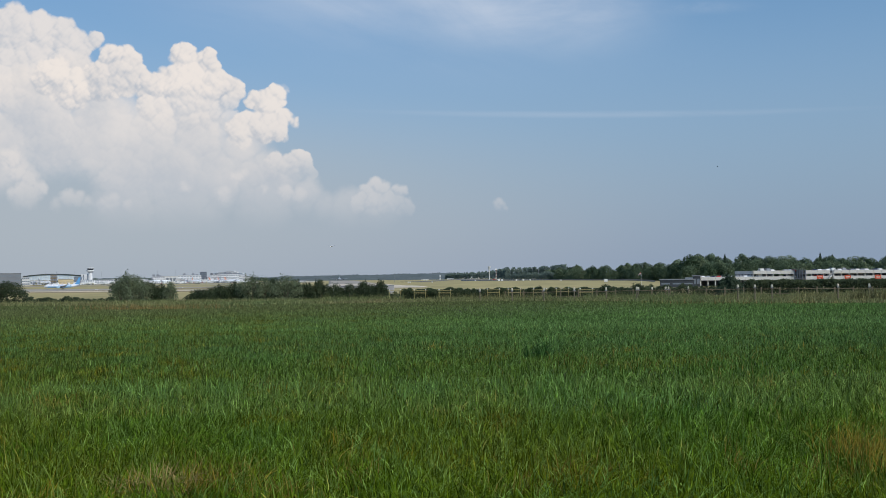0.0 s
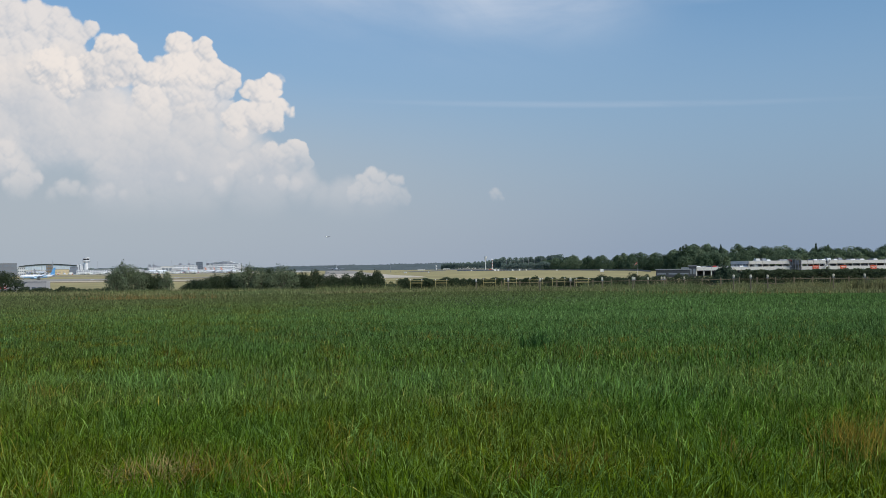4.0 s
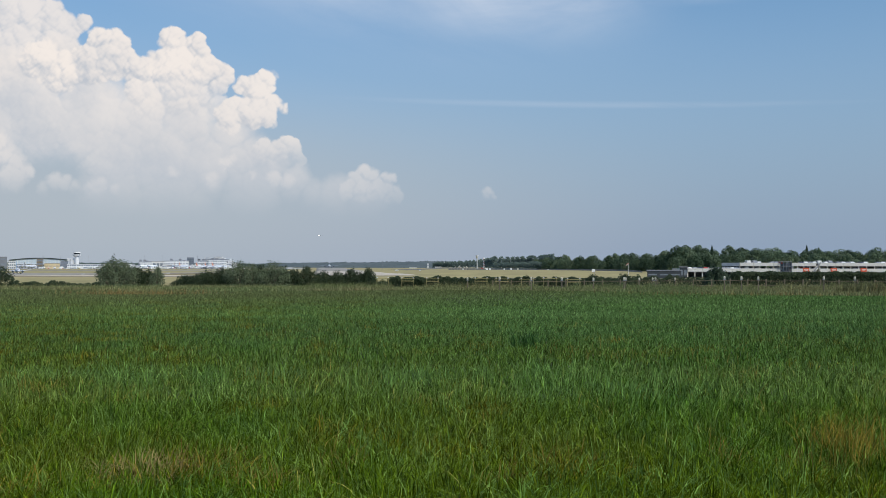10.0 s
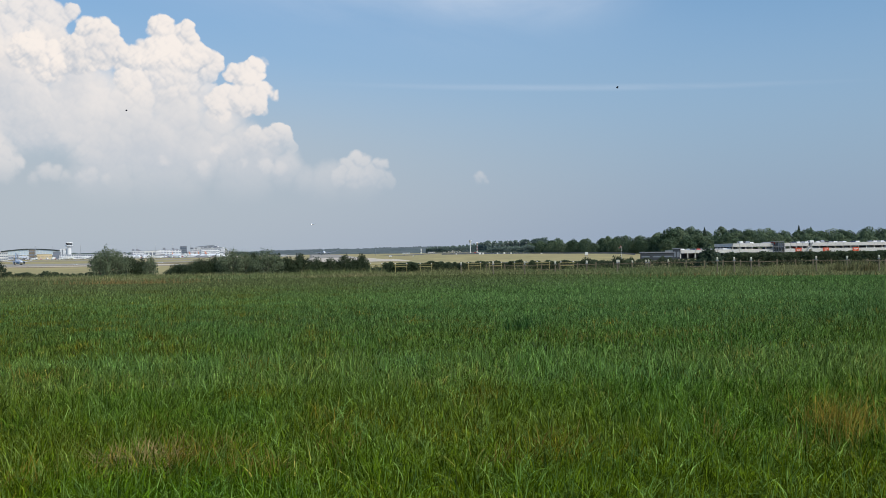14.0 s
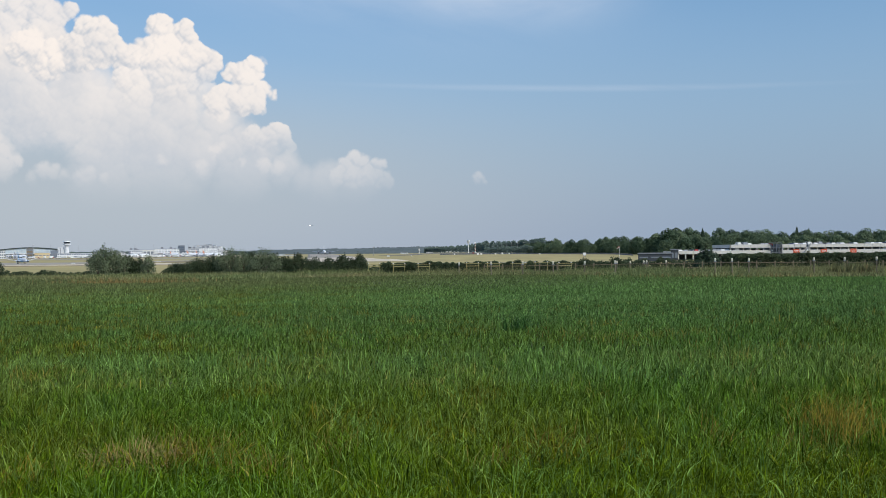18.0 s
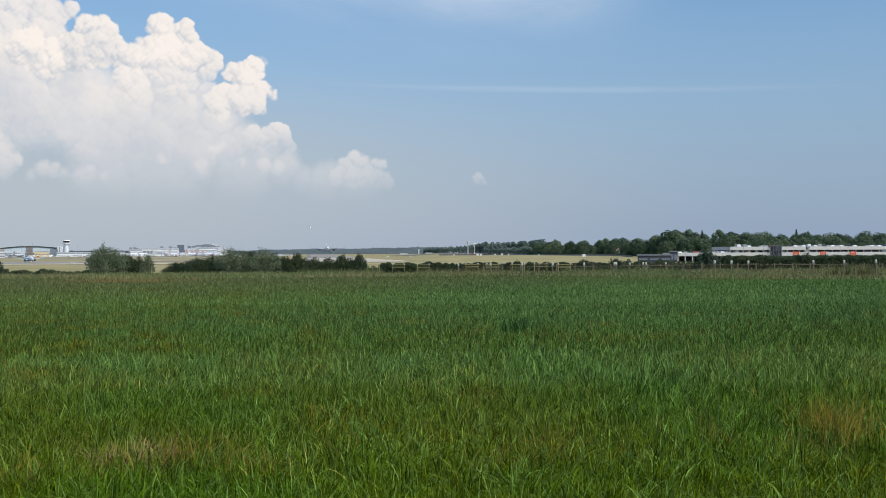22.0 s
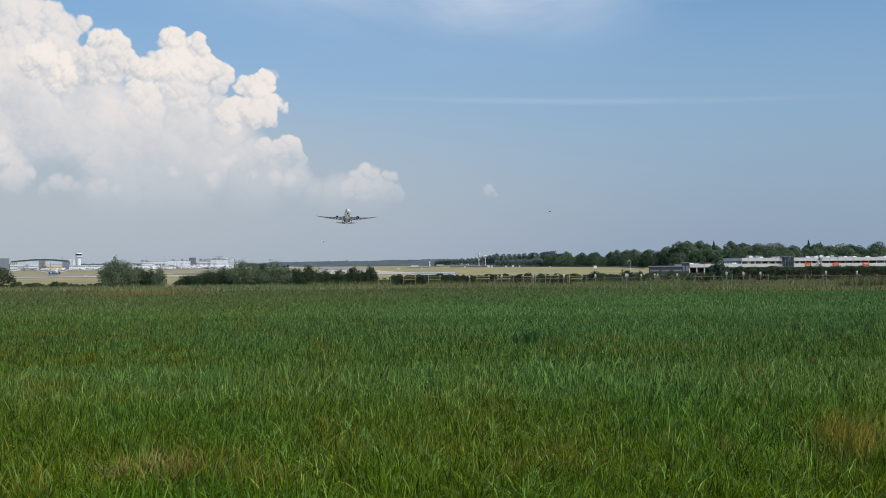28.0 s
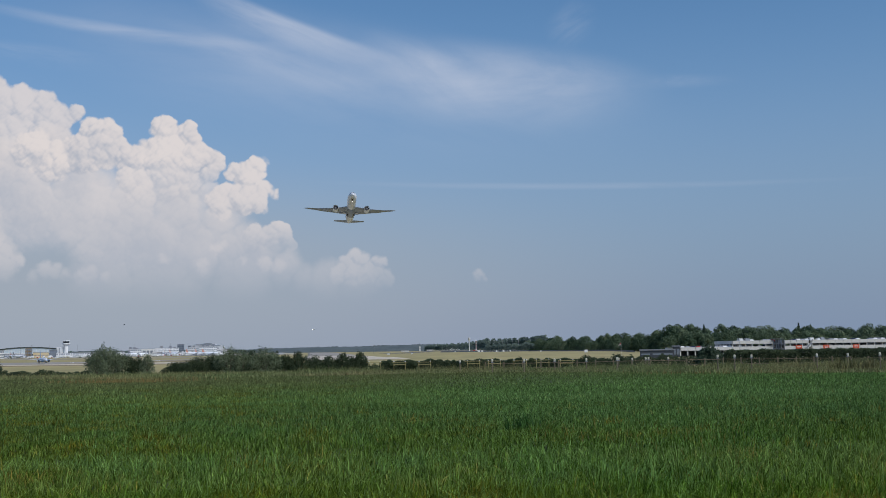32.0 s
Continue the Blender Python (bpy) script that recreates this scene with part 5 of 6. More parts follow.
# ---- car park ----
def car(name, m, paint, label, van=False):
    ob = thing(name, m, label, "van" if van else "car", "cars on the car park")
    L, W, H = (2.6, 0.95, 1.95) if van else (2.15, 0.88, 1.42)
    side = [(-L, 0.35), (-L, 0.95), (-L * 0.93, H * 0.98), (L * 0.45, H), (L * 0.72, 1.15), (L, 0.95), (L, 0.35)] if van else \
        [(-L, 0.35), (-L, 0.85), (-L * 0.80, 0.95), (-L * 0.55, H), (L * 0.15, H), (L * 0.48, 0.95), (L * 0.97, 0.80), (L, 0.35)]
    part("body", loft(bmesh.new(), [[(px, s * W * (0.86 if pz > 1.0 else 1), pz) for px, pz in side] for s in (-1, 1)]), paint, ob)
    z0, z1 = 0.98, H * 0.93
    part("window", boxes((-L * 0.5, L * 0.2, -W * 0.93, W * 0.93, z0, z1)), M["window"], ob)
    for wx in (-L * 0.6, L * 0.6):
        for wy in (-W, W):
            part("wheel", tube(bmesh.new(), [(wx, wy - 0.09, 0.32), (wx, wy + 0.09, 0.32)], [0.32, 0.32], 12), M["rubber"], ob)
    return ob


def car_park(px0, px1, y, z0, levels, label, bays):
    """Open decks: slabs on columns, each with a run of precast parapet panels."""
    ob = thing("car_park", pose(px0, y, z0), label, "car park")
    w, storey, depth = px1 - px0, 2.85, 32
    step = w / bays
    panel = column = None
    for lv in range(1, levels + 1):
        zf = storey * lv
        part("deck", boxes((0, w, 0.3, depth, zf - 0.35, zf)), M["concrete"], ob)
        for k in range(bays):
            if panel is None:
                panel = o = part("parapet_panel", boxes((0.06, step - 0.06, 0, 0.22, -0.85, 0.82), bevel=0.03), M["parapet"], ob)
            else:
                o = new("parapet_panel", panel.data)
                o.parent = ob
            o.location = (k * step, 0, zf)
        for k in range(bays + 1):
            if column is None:
                column = o = part("column", boxes((-0.2, 0.2, 0.35, 0.8, -storey - 0.5, -0.35)), M["parapet"], ob)
            else:
                o = new("column", column.data)
                o.parent = ob
            o.location = (k * step * 0.999, 0, zf)
    for lv in range(1, levels + 1):
        for k in range(6):
            part("side_parapet", boxes((-0.22, 0.0, 0.3 + k * depth / 6, 0.2 + (k + 1) * depth / 6, storey * lv - 0.85, storey * lv + 0.82), bevel=0.03), M["parapet"], ob)
            part("side_column", boxes((-0.1, 0.3, k * depth / 6 + 0.4, k * depth / 6 + 0.8, storey * (lv - 1) - 0.5, storey * lv - 0.85)), M["parapet"], ob)
    part("back_wall", boxes((0, w, depth, depth + 0.3, -1, storey * levels - 0.5)), M["grey"], ob)
    return ob


CP_Y = 500.0
deck_z = 1.57 - 0.85 - 2.85
low = car_park(121.3, 146.8, CP_Y, deck_z, 1, "low one-deck concrete car park with white parapets", 7)
mid_cp = car_park(147.0, 166.7, CP_Y, deck_z, 2, "two-deck concrete car park with white parapets full of cars", 6)
main_cp = car_park(172.5, 184.4, CP_Y, deck_z, 2, "two-deck concrete car park with white parapets full of cars", 4)
east_cp = car_park(186.1, 248.1, CP_Y, deck_z, 2, "two-deck concrete car park with white parapets full of cars", 16)

ob = thing("stair_tower", pose(166.6, 499, deck_z), "open dark steel stair tower between the car park decks", "stairs")
w = 171.9 - 166.6
for k in range(5):
    part("column", boxes((k * w / 4 - 0.15, k * w / 4 + 0.15, -0.2, 0.15, -1, 6.9)), M["dark"], ob)
for k in range(3):
    part("landing", boxes((0, w, 0, 5, 2.4 * (k + 0.95), 2.4 * (k + 0.95) + 0.2)), M["steel"], ob)
part("back_panel", boxes((0, w, 5, 5.2, -1, 6.6)), M["dark"], ob)
ob = thing("steel_stairs", pose(183.9, 498.5, deck_z), "slanting steel outside stairs on the car park", "stairs")
w = 185.6 - 183.7
for k in range(14):
    part("tread", boxes((-w * 1.5 + w * 2.4 * k / 14, -w * 1.5 + w * 2.4 * (k + 1) / 14, -0.9, 0, 0.3 + 0.42 * k, 0.36 + 0.42 * k)), M["steel"], ob)
part("stringer", loft(bmesh.new(), [[(-w * 1.5, yy, 0.1), (-w * 1.5, yy, 1.2), (w * 0.9, yy, 7.1), (w * 0.9, yy, 6.0)] for yy in (-1.0, -0.95)]), M["steel"], ob)

for px in (179.4, 192.9, 207.6):
    ob = thing("wall_sign", pose(px, 499.9, deck_z), "bright orange-red panel sign with white bars on the parapet", "sign", "car park signs")
    part("panel", boxes((-1.5, 1.5, -0.1, 0.1, 2.1, 4.0), bevel=0.03), M["orange"], ob)
    part("text_bar", boxes((-1.0, 1.0, -0.14, -0.1, 3.2, 3.4)), M["white"], ob)
    part("text_bar", boxes((-0.7, 0.7, -0.14, -0.1, 2.6, 2.75)), M["white"], ob)

rng = np.random.default_rng(21)
PAINTS = [(M["white"], "white hatchback parked on the car park deck"), (M["silver"], "silver car parked on the car park deck"), (M["navy"], "dark blue car parked on the car park deck"),
          (M["red"], "red car parked on the car park deck"), (M["black"], "black car parked on the car park deck")]
kinds = [[car("parked_car", pose(122.8 + 2.6 * k, 503.2, deck_z + 2.85, 0, 0, 90), p, lab) for k, (p, lab) in enumerate(PAINTS)],
         [car("parked_van", pose(151.7 + 3.2 * k, 503.6, deck_z + 5.7, 0, 0, 90), p, lab.replace("hatchback", "van").replace("car parked", "van parked"), True) for k, (p, lab) in enumerate(PAINTS[:2])]]


def park(xa, xb, level):
    cx = xa
    while cx < xb:
        cx += float(rng.uniform(1.9, 2.35))
        if rng.random() < 0.1:
            continue
        van = rng.random() < 0.22
        k = int(rng.choice(2, p=(0.75, 0.25))) if van else int(rng.choice(5, p=(0.46, 0.32, 0.08, 0.05, 0.09)))
        copy_thing(kinds[1 if van else 0][k], pose(cx, 503.4 + float(rng.uniform(-0.3, 0.3)), deck_z + 2.85 * level, 0, 0, 90 if rng.random() < 0.5 else -90))


park(128.4, 146.0, 1)
park(154.9, 166.9, 2)
park(173.8, 184.4, 2)
park(187.8, 232.9, 2)
park(148.8, 166.9, 1)
park(173.8, 227.3, 1)
building("depot_building", 97.3, 113.3, 480, gz(150, 480), 0.29, 14, M["charcoal"], "low dark grey metal depot behind a fence", 1, 3, category="building", band=0.2)
building("gate_house", 116.2, 119.8, 495, gz(150, 495), 1.98, 8, M["charcoal"], "small dark gate house beside the car park", 1, 2)
ob = thing("boundary_fence", Matrix.Identity(4), "long dark grey boundary fence along the foot of the woods", "fence")
for k in range(64):
    ends = []
    for q in (k, k + 0.97):
        bearing = 0.008 + 0.19 * q / 64
        dist = float(np.interp(bearing, [0.0, 0.095, 0.12, 0.175, 0.2], [1080, 1060, 940, 765, 690]))
        ends.append((bearing * dist, dist))
    low = [gz(*e) for e in ends]
    part("panel", loft(bmesh.new(), [[(e[0], e[1] + d, z) for d, z in ((0, g - 0.3), (0.1, g - 0.3), (0.1, g + 1.1), (0, g + 1.1))] for e, g in zip(ends, low)]), M["dark"], ob)
    part("post", boxes((ends[0][0] - 0.15, ends[0][0] + 0.15, ends[0][1] - 0.2, ends[0][1] - 0.02, low[0] - 0.3, low[0] + 1.3)), M["steel"], ob)


# ---- aircraft ----
def airfoil(chord, thick, n=9):
    """Closed section, leading edge at -y."""
    xs = [0.5 - 0.5 * math.cos(math.pi * k / (n - 1)) for k in range(n)]
    yt = [5 * thick * (0.2969 * math.sqrt(s) - 0.126 * s - 0.3516 * s * s + 0.2843 * s ** 3 - 0.1036 * s ** 4) for s in xs]
    return [(chord * s, chord * t) for s, t in zip(xs, yt)] + [(chord * s, -chord * t * 0.8) for s, t in zip(xs[-2:0:-1], yt[-2:0:-1])]


def wing_mesh(stations, side, upright=False):
    """Skins sections (span, lead y, rise z, chord, thickness); upright: a fin."""
    rings = []
    for span, lead, rise, chord, thick in stations:
        ring = [(side * span, lead + a, rise + b) for a, b in airfoil(chord, thick)]
        rings.append([(b - rise, a, span + 0 * b) for (_, a, b) in ring] if upright else ring)
    return loft(bmesh.new(), rings)


def airliner(name, length, radius, span, label, hull, belly, tail, engine_mat, engine_x, engine_r, livery=None, light=0.16, wing_mat=None, fin_rise=0.145):
    """A twin-jet whose nose points to -y; its origin lies on the fuselage axis at the wing."""
    wing_mat = wing_mat or M["wing"]
    ob = thing(name, Matrix.Identity(4), label, "airplane")
    L, r = length, radius
    nose = -0.47 * L
    body = []
    for s, k, drop in ((0, 0.03, -0.28), (0.008, 0.22, -0.25), (0.02, 0.42, -0.18), (0.045, 0.68, -0.08), (0.08, 0.9, -0.02), (0.12, 1, 0), (0.3, 1, 0), (0.5, 1, 0), (0.66, 1, 0), (0.76, 0.88, 0.11), (0.86, 0.62, 0.33), (0.94, 0.36, 0.52), (0.985, 0.16, 0.62), (1.0, 0.06, 0.64)):
        body.append([(r * k * math.sin(a), nose + L * s, r * drop + r * k * 1.02 * math.cos(a)) for a in (2 * math.pi * q / 28 for q in range(28))])
    part("fuselage", loft(bmesh.new(), body), hull, ob, smooth=True)
    # belly fairing
    fair = [[(r * k * 0.98 * math.sin(a), nose + L * s, -r * 0.42 + r * 0.78 * k * math.cos(a)) for a in (2 * math.pi * q / 20 for q in range(20))] for s, k in ((0.33, 0.25), (0.37, 0.85), (0.42, 1.08), (0.52, 1.1), (0.60, 0.9), (0.66, 0.3))]
    part("belly_fairing", loft(bmesh.new(), fair), belly, ob, "grey belly fairing", smooth=True)
    part("cockpit_window", loft(bmesh.new(), [[(r * k * 1.012 * math.sin(a), nose + L * s, r * drop + r * k * 1.03 * math.cos(a)) for a in (radians(d) for d in (-58, -42, -28, -14, 0, 14, 28, 42, 58))] for s, k, drop in ((0.030, 0.53, -0.135), (0.041, 0.645, -0.09))], False), M["window"], ob, "dark wrap-round cockpit windows")
    for sd in (-1, 1):
        bm = bmesh.new()
        for q in range(int(L * 0.8)):
            yy = nose + L * 0.13 + q * L * 0.64 / int(L * 0.8)
            box(bm, sd * r * 0.985 - 0.04, sd * r * 0.985 + 0.04, yy, yy + 0.28, r * 0.16, r * 0.30)
        tagged(part("cabin_window_row", bm, M["window"], ob), kind="stuff")
    half = span / 2
    for sd in (-1, 1):
        st = [(0, nose + L * 0.33, -r * 0.45, L * 0.21, 0.15), (r * 1.0, nose + L * 0.345, -r * 0.42, L * 0.195, 0.15), (half * 0.36, nose + L * 0.43, -r * 0.18, L * 0.115, 0.14), (half * 0.70, nose + L * 0.535, half * 0.055 - r * 0.1, L * 0.065, 0.14),
              (half * 0.90, nose + L * 0.605, half * 0.115 - r * 0.1, L * 0.040, 0.14), (half * 0.97, nose + L * 0.645, half * 0.142 - r * 0.1, L * 0.022, 0.08), (half, nose + L * 0.675, half * 0.155 - r * 0.1, L * 0.006, 0.08)]
        wing = part("wing", wing_mesh(st, sd), wing_mat, ob, "swept wing", smooth=False)
        for f0 in (0.26, 0.42):
            yy, zz, xx = nose + L * (0.43 + (f0 - 0.2) * 0.30), half * (f0 - 0.36) * 0.16 - r * 0.26, sd * half * f0
            part("flap_fairing", tube(bmesh.new(), [(xx, yy, zz), (xx, yy + L * 0.03, zz - 0.1), (xx, yy + L * 0.085, zz)], [0.05, 0.26, 0.05], 8), M["wing"], wing)
        part("flap", wing_mesh([(r * 1.1, nose + L * 0.525, -r * 0.55, L * 0.045, 0.10), (half * 0.36, nose + L * 0.535, -r * 0.24, L * 0.03, 0.10), (half * 0.66, nose + L * 0.582, half * 0.047 - r * 0.1, L * 0.02, 0.1)], sd), M["wing"], wing, "lowered grey flap")
        part("tailplane", wing_mesh([(0, nose + L * 0.865, r * 0.42, L * 0.10, 0.1), (half * 0.33, nose + L * 0.945, r * 0.42 + half * 0.045, L * 0.035, 0.09)], sd), M["wing"], ob, "grey tailplane")
        # engine
        ex, ey, ez, er = sd * engine_x, nose + L * 0.335, -r * 0.75, engine_r
        eng = part("engine", loft(bmesh.new(), [[(ex + er * k * math.sin(a), ey + L * s, ez + er * k * math.cos(a)) for a in (2 * math.pi * q / 24 for q in range(24))] for s, k in ((0.016, 0.84), (0.002, 0.86), (0.0, 0.93), (0.008, 1.0), (0.04, 1.04), (0.07, 0.98), (0.10, 0.80), (0.101, 0.6))]), engine_mat, ob, "large turbofan engine nacelle", smooth=True)
        part("intake_lip", loft(bmesh.new(), [[(ex + er * k * math.sin(a), ey + L * s, ez + er * k * math.cos(a)) for a in (2 * math.pi * q / 24 for q in range(24))] for s, k in ((0.004, 0.85), (-0.001, 0.90), (0.004, 1.0))], False), M["metal"], eng, "bare metal intake lip")
        part("fan", tube(bmesh.new(), [(ex, ey + L * 0.0125, ez), (ex, ey + L * 0.0155, ez)], [er * 0.83, er * 0.83], 24), M["black"], eng, "dark fan face")
        part("spinner", tube(bmesh.new(), [(ex, ey + L * 0.006, ez), (ex, ey + L * 0.0124, ez)], [er * 0.04, er * 0.24], 12), M["steel"], eng)
        part("exhaust_cone", tube(bmesh.new(), [(ex, ey + L * 0.098, ez), (ex, ey + L * 0.125, ez)], [er * 0.5, er * 0.1], 14), M["steel"], eng)
        part("pylon", loft(bmesh.new(), [[(ex - 0.3, ey + L * a, ez + er * 0.9), (ex + 0.3, ey + L * a, ez + er * 0.9), (ex + 0.3, ey + L * a, ez + er + b), (ex - 0.3, ey + L * a, ez + er + b)] for a, b in ((0.02, 0.1), (0.07, r * 0.5), (0.12, r * 0.4))]), M["wing"], ob)
    fin = part("fin", wing_mesh([(r * 0.75, nose + L * 0.80, 0, L * 0.155, 0.10), (r * 1.3, nose + L * 0.835, 0, L * 0.125, 0.10), (r * 0.75 + L * fin_rise, nose + L * 0.935, 0, L * 0.05, 0.09)], 1, True), tail, ob, "tall swept tail fin")
    gears = []
    for nm, gx, gy, wheels, wr in (("main_gear", -r * 1.75, nose + L * 0.51, 4, r * 0.21), ("main_gear", r * 1.75, nose + L * 0.51, 4, r * 0.21), ("nose_gear", 0, nose + L * 0.10, 2, r * 0.15)):
        hang = r * 0.62
        g = part(nm, tube(bmesh.new(), [(0, 0, 0), (0, 0, -r * 1.02)], [0.22, 0.17], 8), M["metal"], ob)
        g.location = (gx, gy, -hang)
        for q in range(wheels):
            wx, wy = (-1 if q % 2 else 1) * r * 0.2, ((-1 if q < 2 else 1) * wr * 1.15 if wheels == 4 else 0)
            part("wheel", tube(bmesh.new(), [(wx - 0.22, wy, -r * 1.02), (wx - 0.14, wy, -r * 1.02), (wx + 0.14, wy, -r * 1.02), (wx + 0.22, wy, -r * 1.02)], [wr * 0.8, wr, wr, wr * 0.8], 16), M["rubber"], g)
        part("gear_door", boxes((-0.05, 0.05, -r * 0.35, r * 0.35, -r * 0.7, -0.1)), hull, g)
        gears.append((g, (gx, gy, -hang)))
    for gx, gw, gy, gl, gz0 in ((-r * 0.62, r * 0.34, nose + L * 0.515, r * 0.5, -r * 1.16), (r * 0.62, r * 0.34, nose + L * 0.515, r * 0.5, -r * 1.16), (0, r * 0.22, nose + L * 0.088, r * 0.55, -r * 0.985)):
        part("wheel_bay", boxes((gx - gw, gx + gw, gy - gl, gy + gl, gz0, gz0 + 0.8), bevel=0.1), M["black"], ob, "dark open wheel bay")
    part("landing_light", boxes((-light, light, nose + L * 0.095, nose + L * 0.098, -r * 1.2 - light, -r * 1.2 + light)), M["landing_light"], ob, "bright nose landing light")
    if livery:
        livery(ob, nose, L, r)
    return ob, gears


jet, jet_gears = airliner("airliner", 62.8, 2.95, 64.0, "white twin-engine long-haul airliner taking off with grey wings", M["hull"], M["wing"], M["hull"], M["hull"], 10.5, 1.85, None, 0.06)


def swirl(ob, nose, L, r):
    """Blue lower sides, a pale blue band and a blue fin of the taxiing jet."""
    for lo, hi, s0, s1, mat, lab in ((95, 178, 0.10, 0.42, M["sky_blue"], "pale blue painted side"), (70, 178, 0.42, 0.60, M["blue"], "blue painted band"), (40, 178, 0.60, 0.74, M["sky_blue"], "pale blue painted band")):
        for sd in (-1, 1):
            rows = []
            for s in np.linspace(s0, s1, 6):
                k = 1 if s < 0.66 else 1 - 0.12 * (s - 0.66) / 0.1
                dp = 0 if s < 0.66 else 0.11 * (s - 0.66) / 0.1
                rows.append([(sd * r * k * 1.012 * math.sin(radians(d)), nose + L * s, r * dp + r * k * 1.032 * math.cos(radians(d))) for d in np.linspace(lo, hi, 9)])
            part("painted_band", loft(bmesh.new(), rows, False), mat, ob, lab)


taxi, taxi_gears = airliner("taxiing_airliner", 39.5, 1.95, 35.8, "white and light blue twin-jet taxiing on the airfield", M["hull"], M["sky_blue"], M["blue"], M["sky_blue"], 4.9, 1.15, swirl, 0.16, M["hull"], 0.21)
far_jet, far_gears = airliner("distant_airliner", 40, 2.0, 36, "tiny white airliner far off on its approach", M["hull"], M["hull"], M["hull"], M["hull"], 5, 1.1, None, 1.3)


def parked_jet(x, y, turn, mat, label):
    ob, _ = airliner("parked_airliner", 38, 1.95, 34, label, M["hull"], M["hull"], mat, M["hull"], 5, 1.1)
    ob.matrix_world = pose(x, y, gz(x, y) + 4.2, 0, 0, turn)
    return ob


one = parked_jet(-413.0, 1780, 150, material("tail_orange", (0.55, 0.24, 0.16), (0.48, 0.20, 0.13), 0.3, 3, 0.4), "white airliner with an orange tail parked at the terminal")
for px, yy, turn in ((-404.7, 1800, 160), (-386.6, 1790, 145), (-460.1, 1830, 170), (-481.0, 1840, 200)):
    copy_thing(one, pose(px, yy, gz(px, yy) + 4.2, 0, 0, turn))
two = parked_jet(-687.6, 1680, 200, M["red"], "white airliner with a red tail parked near the hangar")
three = parked_jet(-689.7, 1720, 170, M["grey"], "white airliner with a grey tail parked on the apron")
copy_thing(three, pose(-528.7, 1850, gz(-500, 1850) + 4.2, 0, 0, 120))


# ---- road vehicles ----
def wheel(parent, x, y, r, w=0.3):
    wh = part("wheel", tube(bmesh.new(), [(0, -w / 2, 0), (0, -w * 0.4, 0), (0, w * 0.4, 0), (0, w / 2, 0)], [r * 0.9, r, r, r * 0.9], 18), M["rubber"], parent)
    wh.location = (x, y, r)
    part("rim", tube(bmesh.new(), [(0, -w / 2 - 0.01, 0), (0, w / 2 + 0.01, 0)], [r * 0.55, r * 0.55], 14), M["steel"], wh)
    return wh


def coach():
    """A touring coach that faces +x, standing on z = 0."""
    ob = thing("coach", Matrix.Identity(4), "silver-grey touring coach with dark windows and a white roof edge", "coach")
    L, W, H = 6.0, 1.27, 3.55
    side = [(-L, 0.45), (-L, 1.6), (-L + 0.05, H - 0.3), (-L + 0.35, H), (L - 1.1, H), (L - 0.45, H - 0.35), (L - 0.12, 1.5), (L, 0.9), (L - 0.05, 0.4)]
    part("body", loft(bmesh.new(), [[(px, s * W, pz) for px, pz in side] for s in (-1, 1)]), M["coach_grey"], ob)
    part("roof", boxes((-L + 0.4, L - 1.2, -W * 0.96, W * 0.96, H - 0.02, H + 0.12), bevel=0.05), M["white"], ob, "white roof")
    for s in (-1, 1):
        y0 = s * W
        for k in range(7):
            x0 = -L + 0.5 + k * 1.45
            part("window", boxes((x0, x0 + 1.38, min(y0, y0 + s * 0.02), max(y0, y0 + s * 0.02), 1.55, H - 0.42), bevel=0.008), M["window"], ob)
        part("arch_trim", loft(bmesh.new(), [[(px, y0 + s * a, pz) for px, pz in ((L - 1.5, H - 0.4), (L - 1.25, H - 0.35), (L - 0.5, 1.2), (L - 0.75, 1.2))] for a in (0.0, 0.035)]), M["white"], ob, "white curved pillar behind the windscreen")
        part("roof_line", boxes((-L + 0.2, L - 1.3, min(y0, y0 + s * 0.03), max(y0, y0 + s * 0.03), H - 0.38, H - 0.2)), M["white"], ob)
        part("mirror", boxes((L - 0.25, L + 0.25, y0 + s * 0.05 - 0.06, y0 + s * 0.05 + 0.06, 2.2, 2.8), bevel=0.03), M["black"], ob)
    part("windscreen", loft(bmesh.new(), [[(L - 0.40, s * W * 0.95, H - 0.42), (L - 0.07, s * W * 0.95, 1.55), (L - 0.04, s * W * 0.95, 1.55), (L - 0.36, s * W * 0.95, H - 0.42)] for s in (-1, 1)]), M["window"], ob)
    for s in (-1, 1):
        part("headlight", boxes((L - 0.06, L + 0.01, s * 0.95 - 0.2, s * 0.95 + 0.2, 0.75, 0.95)), M["cladding"], ob)
    return ob, [wheel(ob, x, y, 0.5) for x in (-3.4, -2.2, 3.7) for y in (-1.12, 1.12)]


